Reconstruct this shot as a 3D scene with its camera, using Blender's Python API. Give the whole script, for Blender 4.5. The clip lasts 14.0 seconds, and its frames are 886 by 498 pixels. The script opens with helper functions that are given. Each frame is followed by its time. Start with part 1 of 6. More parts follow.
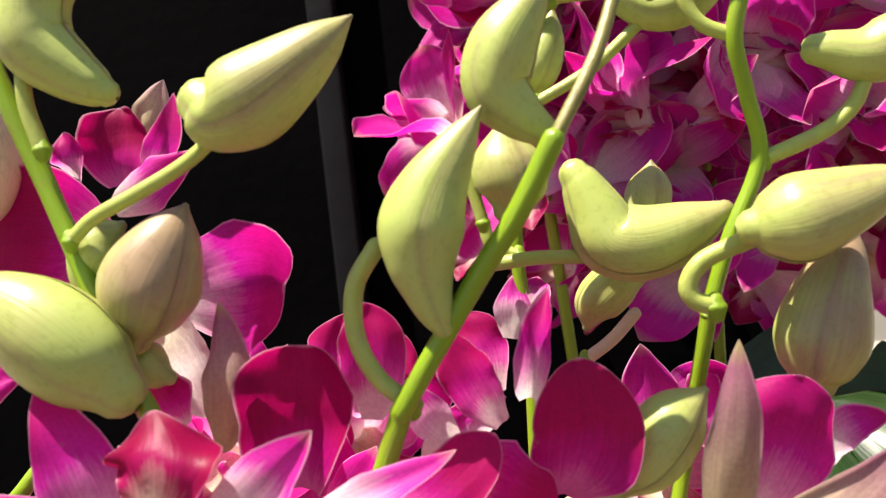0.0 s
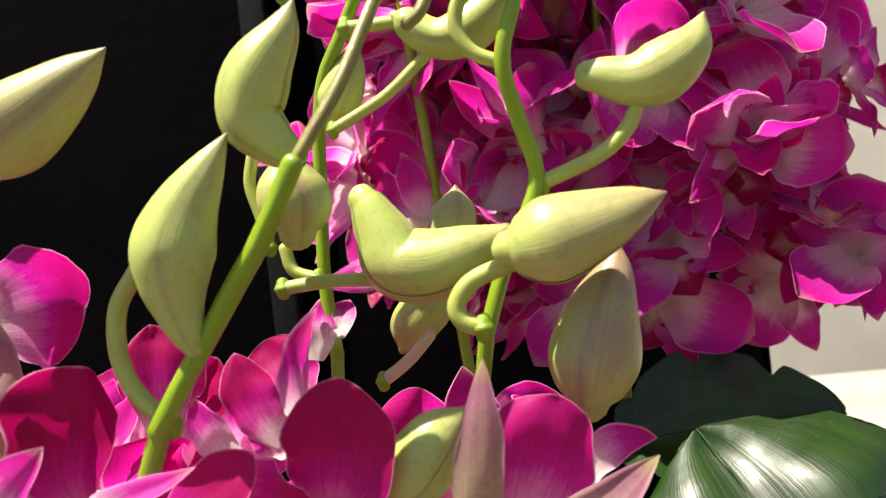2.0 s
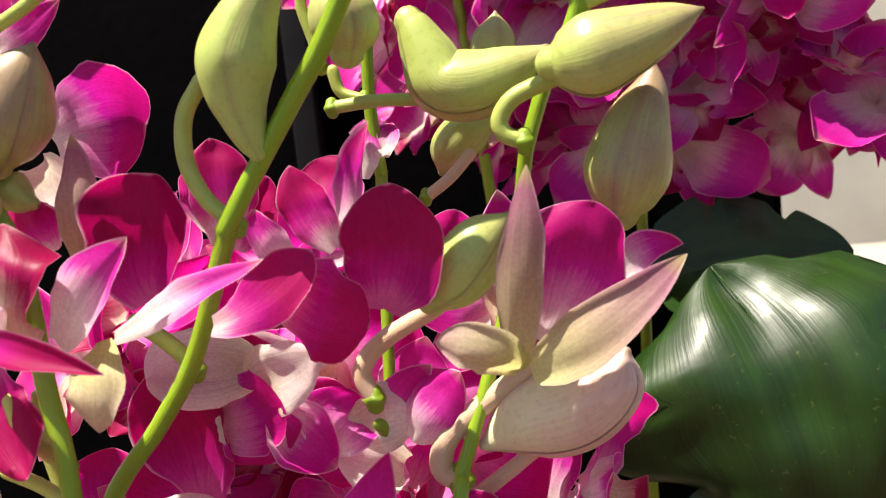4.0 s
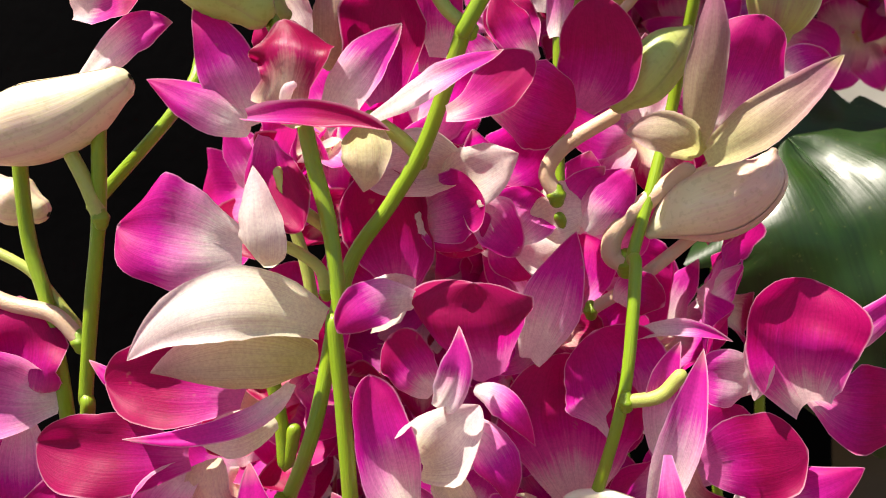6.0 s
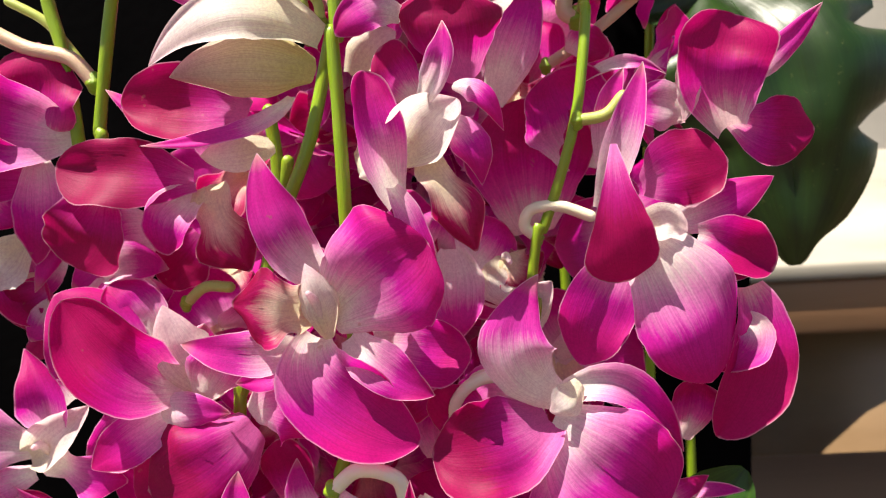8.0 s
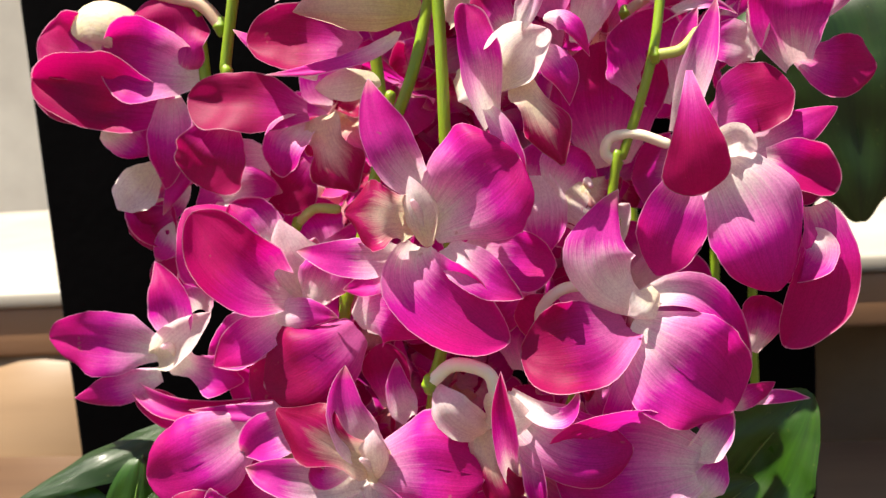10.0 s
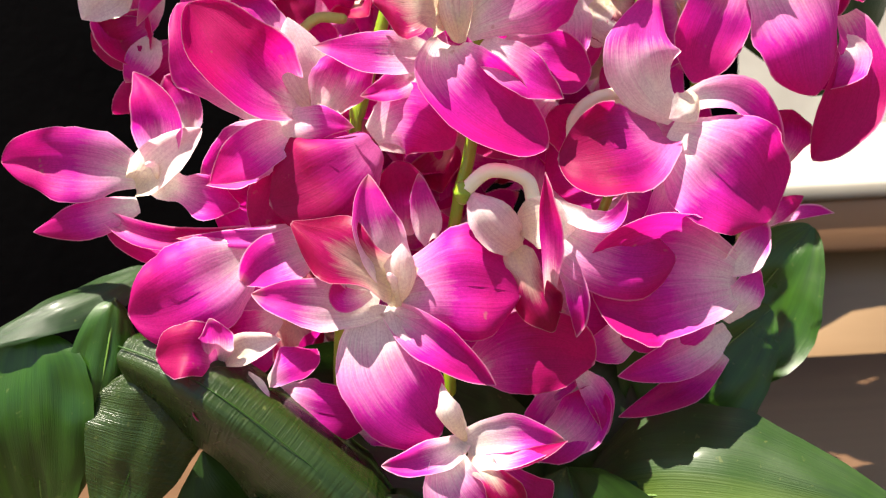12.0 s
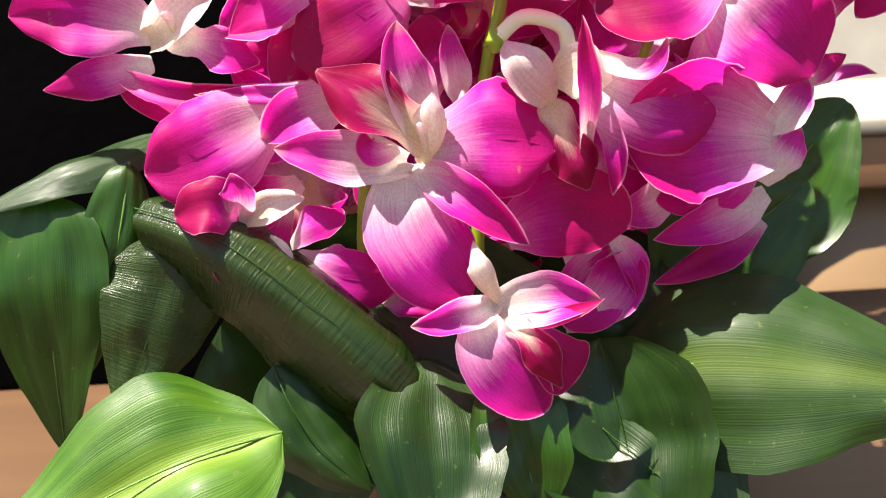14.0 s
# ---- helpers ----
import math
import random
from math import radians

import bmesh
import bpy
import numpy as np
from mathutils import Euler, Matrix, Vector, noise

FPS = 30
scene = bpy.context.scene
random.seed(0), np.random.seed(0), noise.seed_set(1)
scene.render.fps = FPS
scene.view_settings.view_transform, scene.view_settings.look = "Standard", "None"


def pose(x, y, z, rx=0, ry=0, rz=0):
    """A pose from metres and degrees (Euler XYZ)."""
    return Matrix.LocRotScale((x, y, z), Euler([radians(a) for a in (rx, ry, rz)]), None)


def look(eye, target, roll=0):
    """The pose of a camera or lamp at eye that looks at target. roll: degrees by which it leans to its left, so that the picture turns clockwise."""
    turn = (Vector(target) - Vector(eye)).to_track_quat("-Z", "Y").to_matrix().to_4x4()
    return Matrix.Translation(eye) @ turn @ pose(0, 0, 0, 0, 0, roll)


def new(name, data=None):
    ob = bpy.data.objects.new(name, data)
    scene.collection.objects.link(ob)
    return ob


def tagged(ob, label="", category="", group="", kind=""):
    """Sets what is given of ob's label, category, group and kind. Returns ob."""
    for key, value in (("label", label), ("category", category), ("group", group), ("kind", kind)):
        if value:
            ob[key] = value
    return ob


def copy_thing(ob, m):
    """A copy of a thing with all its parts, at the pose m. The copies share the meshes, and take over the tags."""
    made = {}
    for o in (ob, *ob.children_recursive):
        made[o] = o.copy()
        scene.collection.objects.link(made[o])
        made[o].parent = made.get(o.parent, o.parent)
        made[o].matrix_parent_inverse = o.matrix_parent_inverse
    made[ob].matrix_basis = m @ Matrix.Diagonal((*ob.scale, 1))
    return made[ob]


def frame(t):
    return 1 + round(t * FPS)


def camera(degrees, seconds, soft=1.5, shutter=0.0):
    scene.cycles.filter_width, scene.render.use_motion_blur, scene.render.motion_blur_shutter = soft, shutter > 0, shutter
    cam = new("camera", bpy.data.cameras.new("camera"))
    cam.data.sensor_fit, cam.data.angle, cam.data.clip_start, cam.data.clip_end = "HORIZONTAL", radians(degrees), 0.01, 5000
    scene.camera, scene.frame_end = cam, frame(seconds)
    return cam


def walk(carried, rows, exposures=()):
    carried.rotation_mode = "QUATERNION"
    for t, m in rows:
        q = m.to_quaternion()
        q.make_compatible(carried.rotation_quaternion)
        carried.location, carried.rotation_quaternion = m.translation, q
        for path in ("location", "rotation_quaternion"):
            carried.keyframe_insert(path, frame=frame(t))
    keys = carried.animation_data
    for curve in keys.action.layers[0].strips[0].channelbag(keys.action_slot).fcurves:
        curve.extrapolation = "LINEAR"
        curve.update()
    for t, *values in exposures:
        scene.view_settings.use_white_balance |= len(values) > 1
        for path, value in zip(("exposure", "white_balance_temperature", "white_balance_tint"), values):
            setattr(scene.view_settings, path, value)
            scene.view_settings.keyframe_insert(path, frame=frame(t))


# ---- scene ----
cam = camera(52.0, 14.0, soft=1.0)
PATH = [
    (0, (0.0801, -0.1065, 0.3481), (0.0451, 0.1912, 0.3364), -6.20),
    (0.5, (0.0772, -0.1119, 0.3561), (0.0371, 0.1854, 0.3529), -5.61),
    (1, (0.0800, -0.1148, 0.3531), (0.0339, 0.1815, 0.3572), -5.52),
    (1.5, (0.1030, -0.1063, 0.3503), (0.0585, 0.1903, 0.3508), -5.75),
    (2, (0.1223, -0.1050, 0.3423), (0.0792, 0.1918, 0.3415), -6.56),
    (2.5, (0.1205, -0.1071, 0.3350), (0.0792, 0.1900, 0.3285), -6.93),
    (5, (0.1058, -0.1315, 0.3305), (0.0535, 0.1591, 0.2772), -5.66),
    (5.5, (0.0930, -0.1439, 0.3222), (0.0460, 0.1482, 0.2727), -5.53),
    (6, (0.0756, -0.1619, 0.3085), (0.0320, 0.1301, 0.2554), -5.06),
    (6.5, (0.0616, -0.1807, 0.2904), (0.0242, 0.1126, 0.2399), -4.51),
    (7, (0.0611, -0.1930, 0.2718), (0.0347, 0.1015, 0.2210), -4.28),
    (7.5, (0.0646, -0.1991, 0.2577), (0.0454, 0.0951, 0.2025), -4.09),
    (10, (0.0563, -0.2372, 0.2272), (0.0166, 0.0565, 0.1807), -3.97),
    (10.5, (0.0379, -0.2360, 0.2123), (0.0178, 0.0607, 0.1729), -3.42),
    (11, (0.0130, -0.2298, 0.2060), (0.0166, 0.0658, 0.1546), -2.61),
    (11.5, (0.0111, -0.2306, 0.1846), (0.0174, 0.0649, 0.1327), -2.61),
    (12, (0.0042, -0.2279, 0.1780), (0.0148, 0.0674, 0.1265), -2.61),
    (12.5, (-0.0066, -0.2236, 0.1791), (0.0071, 0.0701, 0.1195), -2.38),
    (13, (-0.0053, -0.2232, 0.1652), (0.0076, 0.0700, 0.1028), -2.56),
    (13.5, (-0.0092, -0.2237, 0.1537), (0.0061, 0.0703, 0.0961), -2.51),
    (14, (-0.0066, -0.2235, 0.1473), (0.0061, 0.0702, 0.0877), -2.69),
]
walk(cam, [(t, look(e, a, r)) for t, e, a, r in PATH],
     [(t, stops, 7000, 10) for t, stops in ((0, 1.3), (5, 1.3), (7.5, 1.2), (10, 1.28), (10.5, 1.38), (11.5, 1.72), (14, 1.72))])
cam.data.dof.use_dof = True
cam.data.dof.focus_distance = 0.20
cam.data.dof.aperture_fstop = 30.0

# ---- light ----
SUN_FROM = Vector((-0.30, -0.15, 0.94)).normalized()
world = bpy.data.worlds.new("world")
scene.world = world
world.use_nodes = True
wn = world.node_tree.nodes
sky = wn.new("ShaderNodeTexSky")
sky.sky_type = "NISHITA"
sky.sun_disc = False
sky.sun_elevation = math.asin(SUN_FROM.z)
sky.sun_rotation = math.atan2(SUN_FROM.x, SUN_FROM.y)
wn["Background"].inputs["Strength"].default_value = 0.062
world.node_tree.links.new(sky.outputs[0], wn["Background"].inputs["Color"])
sun = new("sun", bpy.data.lights.new("sun", "SUN"))
sun.data.energy = 5.0
sun.data.angle = radians(0.5)
sun.data.color = (1.0, 0.95, 0.87)
sun.matrix_world = look(SUN_FROM * 3, (0, 0, 0.2))


# ---- materials ----
class Mat:
    """Small helper round a node tree."""

    def __init__(self, name):
        self.mat = bpy.data.materials.new(name)
        self.mat.use_nodes = True
        self.t = self.mat.node_tree
        self.b = self.t.nodes["Principled BSDF"]
        self.out = self.t.nodes["Material Output"]

    def node(self, kind, **kw):
        n = self.t.nodes.new(kind)
        for k, v in kw.items():
            n.inputs[k.replace("_", " ")].default_value = v
        return n

    def link(self, a, b):
        self.t.links.new(a, b)

    def ramp(self, src, stops):
        r = self.t.nodes.new("ShaderNodeValToRGB")
        while len(r.color_ramp.elements) < len(stops):
            r.color_ramp.elements.new(0.5)
        for e, (p, c) in zip(r.color_ramp.elements, stops):
            e.position = p
            e.color = (*c, 1) if len(c) == 3 else c
        self.link(src, r.inputs[0])
        return r.outputs[0]

    def mix(self, fac, a, b, blend="MIX"):
        m = self.t.nodes.new("ShaderNodeMix")
        m.data_type = "RGBA"
        m.blend_type = blend
        for s, i in ((fac, 0), (a, 6), (b, 7)):
            if isinstance(s, bpy.types.NodeSocket):
                self.link(s, m.inputs[i])
            elif i == 0:
                m.inputs[0].default_value = s
            else:
                m.inputs[i].default_value = (*s, 1)
        return m.outputs[2]

    def math(self, op, a, b=0.0):
        m = self.t.nodes.new("ShaderNodeMath")
        m.operation = op
        for s, i in ((a, 0), (b, 1)):
            if isinstance(s, bpy.types.NodeSocket):
                self.link(s, m.inputs[i])
            else:
                m.inputs[i].default_value = s
        return m.outputs[0]

    def uv(self, sx=1.0, sy=1.0):
        u = self.t.nodes.new("ShaderNodeUVMap")
        u.uv_map = "UVMap"
        if sx == 1.0 and sy == 1.0:
            return u.outputs[0]
        m = self.t.nodes.new("ShaderNodeMapping")
        m.inputs["Scale"].default_value = (sx, sy, 1)
        self.link(u.outputs[0], m.inputs[0])
        return m.outputs[0]

    def noise(self, vec, scale, detail=3.0, rough=0.55):
        n = self.node("ShaderNodeTexNoise", Scale=scale, Detail=detail, Roughness=rough)
        if vec is not None:
            self.link(vec, n.inputs["Vector"])
        return n.outputs["Fac"]

    def obj(self):
        return self.t.nodes.new("ShaderNodeTexCoord").outputs["Object"]

    def rand(self):
        return self.t.nodes.new("ShaderNodeObjectInfo").outputs["Random"]

    def bump(self, h, strength, dist):
        b = self.node("ShaderNodeBump", Strength=strength, Distance=dist)
        self.link(h, b.inputs["Height"])
        self.link(b.outputs[0], self.b.inputs["Normal"])
        return b.outputs[0]

    def thin(self, colour, amount, normal=None):
        """Lets light through a thin blade."""
        tr = self.node("ShaderNodeBsdfTranslucent")
        self.link(colour, tr.inputs["Color"])
        if normal:
            self.link(normal, tr.inputs["Normal"])
        mx = self.node("ShaderNodeMixShader", Fac=amount)
        self.link(self.b.outputs[0], mx.inputs[1])
        self.link(tr.outputs[0], mx.inputs[2])
        self.link(mx.outputs[0], self.out.inputs["Surface"])


def petal_material(name, root, blush, mid, deep, white_to, rim_glow, rough=0.55, margin=0.2, green_tip=0.0):
    """Petal: pale at the root, coloured beyond, with veins and a pale edge that holds backlit glow."""
    m = Mat(name)
    sep = m.t.nodes.new("ShaderNodeSeparateXYZ")
    m.link(m.uv(), sep.inputs[0])
    u, v = sep.outputs[0], sep.outputs[1]
    side = m.math("ABSOLUTE", m.math("SUBTRACT", u, 0.5))
    streak = m.noise(m.uv(16, 1.6), 1.6, 4, 0.6)
    cloud = m.noise(m.obj(), 70, 3)
    rnd = m.rand()
    along = m.math("ADD", v, m.math("MULTIPLY", m.math("SUBTRACT", streak, 0.5), 0.30))
    along = m.math("ADD", along, m.math("MULTIPLY", m.math("SUBTRACT", rnd, 0.5), 0.24))
    along = m.math("ADD", along, m.math("MULTIPLY", side, margin))
    col = m.ramp(along, [(white_to * 0.45, root), (white_to, blush), (min(white_to * 1.6, 0.9), mid), (min(white_to * 2.3, 0.98), deep)])
    grain = m.ramp(m.noise(m.obj(), 1500, 2), [(0.35, (0.84, 0.78, 0.82)), (0.62, (1.15, 1.18, 1.15))])
    tone = m.ramp(cloud, [(0.3, (0.80, 0.7, 0.8)), (0.7, (1.1, 1.1, 1.1))])
    col = m.mix(0.55, col, tone, "MULTIPLY")
    col = m.mix(0.4, col, grain, "MULTIPLY")
    vein = m.ramp(m.noise(m.uv(46, 0.8), 1.4, 2), [(0.40, (0.80, 0.66, 0.76)), (0.50, (1.04, 1.04, 1.04))])
    col = m.mix(0.42, col, vein, "MULTIPLY")
    scar = m.ramp(m.noise(m.obj(), 190, 3), [(0.71, (0, 0, 0)), (0.76, (1, 1, 1))])
    col = m.mix(m.math("MULTIPLY", scar, 0.45), col, (0.45, 0.20, 0.16))
    if green_tip:
        point = m.ramp(v, [(0.88, (0, 0, 0)), (0.98, (1, 1, 1))])
        col = m.mix(m.math("MULTIPLY", point, green_tip), col, (0.52, 0.56, 0.14))
    # Pale margin; the glow of backlit edges is mixed into its colour.
    brim = m.t.nodes.new("ShaderNodeUVMap")
    brim.uv_map = "Rim"
    far = m.t.nodes.new("ShaderNodeSeparateXYZ")
    m.link(brim.outputs[0], far.inputs[0])
    flush = m.ramp(m.math("ADD", far.outputs[0], m.math("MULTIPLY", m.math("SUBTRACT", cloud, 0.5), 0.5)), [(0.04, (1, 1, 1)), (0.30, (0, 0, 0))])
    col = m.mix(m.math("MULTIPLY", flush, rim_glow), col, (0.93, 0.66, 0.82))
    m.link(col, m.b.inputs["Base Color"])
    m.b.inputs["Roughness"].default_value = rough
    m.b.inputs["Specular IOR Level"].default_value = 0.3
    n = m.bump(m.math("ADD", m.noise(m.uv(30, 1.5), 1.5, 3), m.math("MULTIPLY", m.noise(m.obj(), 900, 2), 0.5)), 0.15, 0.0006)
    m.thin(col, 0.54, n)
    return m.mat


def bud_material(name, flush, young=(0.29, 0.37, 0.065), ripe=(0.48, 0.52, 0.17), blush=(0.31, 0.16, 0.13)):
    m = Mat(name)
    sep = m.t.nodes.new("ShaderNodeSeparateXYZ")
    m.link(m.uv(), sep.inputs[0])
    v = sep.outputs[1]
    green = m.mix(m.noise(m.obj(), 60, 3), young, ripe)
    streak = m.noise(m.uv(18, 1.2), 1.4, 4, 0.65)
    cloud = m.noise(m.obj(), 45, 2)
    amt = m.math("ADD", m.math("MULTIPLY", streak, 0.3), m.math("MULTIPLY", cloud, 0.7))
    amt = m.math("ADD", amt, m.math("MULTIPLY", m.math("SUBTRACT", 0.45, v), 0.35))
    amt = m.ramp(amt, [(0.54 - 0.20 * flush, (0, 0, 0)), (0.76 - 0.20 * flush, (1, 1, 1))])
    col = m.mix(m.math("MULTIPLY", amt, 0.42 + 0.42 * flush), green, blush)
    side = m.math("ABSOLUTE", m.math("SUBTRACT", sep.outputs[0], 0.5))
    seam = m.ramp(m.math("ADD", side, m.math("MULTIPLY", m.math("SUBTRACT", streak, 0.5), 0.12)), [(0.36, (0, 0, 0)), (0.49, (1, 1, 1))])
    col = m.mix(m.math("MULTIPLY", seam, 0.25 + 0.3 * flush), col, blush)
    beak = m.ramp(v, [(0.015, (1, 1, 1)), (0.06, (0, 0, 0))])
    col = m.mix(m.math("MULTIPLY", beak, 0.6), col, (0.16, 0.13, 0.05))
    speck = m.ramp(m.noise(m.obj(), 700, 2), [(0.36, (0.7, 0.7, 0.55)), (0.46, (1, 1, 1))])
    col = m.mix(0.35, col, speck, "MULTIPLY")
    m.link(col, m.b.inputs["Base Color"])
    m.b.inputs["Roughness"].default_value = 0.4
    m.b.inputs["Subsurface Weight"].default_value = 0.25
    m.b.inputs["Subsurface Radius"].default_value = (0.004, 0.004, 0.0015)
    m.b.inputs["Subsurface Scale"].default_value = 1.0
    m.bump(m.math("ADD", m.noise(m.uv(22, 1.0), 1.5, 3), m.math("MULTIPLY", m.noise(m.obj(), 600, 2), 0.4)), 0.16, 0.0006)
    return m.mat


def stem_material(name, a, b, c):
    m = Mat(name)
    col = m.mix(m.noise(m.uv(3, 6), 2.0, 3), a, b)
    spot = m.ramp(m.noise(m.obj(), 160, 4), [(0.55, (0, 0, 0)), (0.75, (1, 1, 1))])
    col = m.mix(m.math("MULTIPLY", spot, 0.55), col, c)
    m.link(col, m.b.inputs["Base Color"])
    m.b.inputs["Roughness"].default_value = 0.36
    m.b.inputs["Subsurface Weight"].default_value = 0.12
    m.b.inputs["Subsurface Radius"].default_value = (0.002, 0.003, 0.001)
    m.b.inputs["Subsurface Scale"].default_value = 1.0
    m.bump(m.noise(m.uv(14, 30), 2.0, 3), 0.3, 0.0006)
    return m.mat


def leaf_material(name, dark, light, gloss, streak=0.0, ribs=0.0):
    """Leaf: parallel veins along the blade, a pale streak beside the midrib, ribs across."""
    m = Mat(name)
    sep = m.t.nodes.new("ShaderNodeSeparateXYZ")
    m.link(m.uv(), sep.inputs[0])
    u, v = sep.outputs[0], sep.outputs[1]
    side = m.math("ABSOLUTE", m.math("SUBTRACT", u, 0.5))
    fine = m.noise(m.uv(60, 1.5), 1.5, 3)
    broad = m.noise(m.uv(9, 0.9), 1.6, 3)
    cloud = m.noise(m.obj(), 35, 4)
    tone = m.math("ADD", m.math("MULTIPLY", fine, 0.16), m.math("ADD", m.math("MULTIPLY", broad, 0.44), m.math("MULTIPLY", cloud, 0.4)))
    col = m.mix(m.ramp(tone, [(0.36, (0, 0, 0)), (0.62, (1, 1, 1))]), dark, light)
    band = m.ramp(m.math("ADD", side, m.math("MULTIPLY", m.math("SUBTRACT", broad, 0.5), 0.22)), [(0.02, (1, 1, 1)), (0.15, (0, 0, 0))])
    col = m.mix(m.math("MULTIPLY", band, streak), col, (0.36, 0.50, 0.07))
    fleck = m.ramp(m.noise(m.obj(), 420, 3), [(0.66, (0, 0, 0)), (0.74, (1, 1, 1))])
    col = m.mix(m.math("MULTIPLY", fleck, 0.3), col, (0.20, 0.22, 0.06))
    m.link(col, m.b.inputs["Base Color"])
    m.link(m.ramp(m.noise(m.obj(), 60, 3), [(0.3, (gloss * 0.8,) * 3), (0.7, (gloss * 1.35,) * 3)]), m.b.inputs["Roughness"])
    m.b.inputs["Coat Weight"].default_value = 0.12
    m.b.inputs["Coat Roughness"].default_value = 0.2
    high = m.math("ADD", m.math("MULTIPLY", m.noise(m.uv(70, 1.0), 1.6, 2), 0.4), m.math("MULTIPLY", cloud, 0.9))
    if ribs:
        high = m.math("ADD", high, m.math("MULTIPLY", m.noise(m.uv(1.5, 60), 1.5, 2), ribs))
    n = m.bump(high, 0.45 if ribs else 0.3, 0.0012)
    m.thin(col, 0.3, n)
    return m.mat


def plain_material(name, a, b, scale, rough, metal=0.0, bump=0.2, dist=0.002):
    m = Mat(name)
    col = m.mix(m.ramp(m.noise(m.obj(), scale, 5), [(0.3, (0, 0, 0)), (0.7, (1, 1, 1))]), a, b)
    m.link(col, m.b.inputs["Base Color"])
    m.b.inputs["Roughness"].default_value = rough
    m.b.inputs["Metallic"].default_value = metal
    m.bump(m.noise(m.obj(), scale * 9, 3), bump, dist)
    return m.mat


def wood_material(name, a, b):
    m = Mat(name)
    mp = m.node("ShaderNodeMapping", Scale=(3, 40, 40))
    m.link(m.obj(), mp.inputs[0])
    col = m.mix(m.noise(mp.outputs[0], 1.2, 6), a, b)
    m.link(col, m.b.inputs["Base Color"])
    m.b.inputs["Roughness"].default_value = 0.45
    m.bump(m.noise(mp.outputs[0], 3, 4), 0.2, 0.001)
    return m.mat


MAGENTA = petal_material("magenta_petal", (0.92, 0.86, 0.80), (0.85, 0.32, 0.62), (0.69, 0.016, 0.42), (0.58, 0.005, 0.22), 0.38, 0.45)
CRIMSON = petal_material("crimson_petal", (0.86, 0.66, 0.66), (0.78, 0.10, 0.44), (0.62, 0.008, 0.31), (0.50, 0.002, 0.14), 0.30, 0.42)
ROSE = petal_material("rose_petal", (0.70, 0.14, 0.44), (0.60, 0.02, 0.32), (0.50, 0.003, 0.21), (0.40, 0.001, 0.10), 0.24, 0.42)
PALE = petal_material("pale_petal", (0.92, 0.88, 0.80), (0.88, 0.58, 0.72), (0.72, 0.05, 0.46), (0.66, 0.010, 0.34), 0.36, 0.6, 0.55, 0.1, 0.35)
WHITE = petal_material("cream_petal", (0.86, 0.84, 0.60), (0.90, 0.86, 0.76), (0.88, 0.80, 0.74), (0.84, 0.66, 0.68), 0.5, 0.1)
GREENISH = petal_material("cream_green_sepal", (0.62, 0.62, 0.24), (0.68, 0.64, 0.36), (0.64, 0.54, 0.38), (0.58, 0.40, 0.36), 0.5, 0.15)
DUSK = petal_material("dusky_sepal", (0.62, 0.62, 0.30), (0.56, 0.48, 0.28), (0.48, 0.33, 0.27), (0.44, 0.18, 0.26), 0.45, 0.2, 0.45, 0.2, 0.6)
LIP = petal_material("crimson_lip", (0.84, 0.78, 0.48), (0.82, 0.70, 0.52), (0.50, 0.008, 0.14), (0.36, 0.002, 0.07), 0.50, 0.25, 0.42, 0.75)
TONES = {"m": MAGENTA, "c": CRIMSON, "r": ROSE, "pale": PALE, "white": WHITE, "green": GREENISH, "dusk": DUSK, "lip": LIP}
# Third skin: its heavy brown flush holds purple streaks and the shade on two buds.
BUDS = [bud_material("green_bud", 0.1), bud_material("flushed_bud", 0.5), bud_material("dusky_shaded_bud", 0.9),
        bud_material("cream_bud", 0.5, (0.66, 0.60, 0.34), (0.78, 0.70, 0.50), (0.55, 0.22, 0.30))]
STEM = stem_material("green_stem", (0.14, 0.25, 0.008), (0.26, 0.37, 0.015), (0.22, 0.24, 0.03))
DRY = stem_material("dry_stem", (0.17, 0.17, 0.03), (0.25, 0.20, 0.06), (0.06, 0.03, 0.02))
STALKS = {"c": stem_material("green_stalk", (0.32, 0.38, 0.07), (0.44, 0.48, 0.12), (0.34, 0.26, 0.12)),
          "p": stem_material("rosy_stalk", (0.58, 0.36, 0.26), (0.62, 0.46, 0.30), (0.45, 0.22, 0.20)),
          "w": stem_material("cream_stalk", (0.74, 0.70, 0.46), (0.80, 0.76, 0.58), (0.70, 0.58, 0.44))}
RIB = stem_material("leaf_rib", (0.07, 0.15, 0.02), (0.12, 0.22, 0.035), (0.10, 0.14, 0.03))
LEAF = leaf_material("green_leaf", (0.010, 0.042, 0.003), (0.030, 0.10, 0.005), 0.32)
# Lighter green puts the sunlight on one leaf into its colour.
LEAF_LIT = leaf_material("sunlit_yellow_green_leaf", (0.022, 0.085, 0.003), (0.085, 0.20, 0.008), 0.46, 0.4)
LEAF_OLIVE = leaf_material("olive_leaf", (0.008, 0.030, 0.002), (0.024, 0.064, 0.004), 0.5, 0.14)
# Near-black green puts the shade low in the arrangement into the leaf colour.
LEAF_SHADE_DARK = leaf_material("shade_dark_leaf", (0.006, 0.022, 0.003), (0.020, 0.060, 0.006), 0.40)
LEAF_RIBBED = leaf_material("ribbed_dark_leaf", (0.010, 0.028, 0.004), (0.030, 0.055, 0.008), 0.26, 0.0, 0.7)
WALL = plain_material("cream_plaster", (0.48, 0.43, 0.36), (0.62, 0.57, 0.48), 4.0, 0.85)
BLACK = plain_material("black_velvet", (0.0008, 0.0008, 0.001), (0.002, 0.0018, 0.002), 14.0, 0.95)
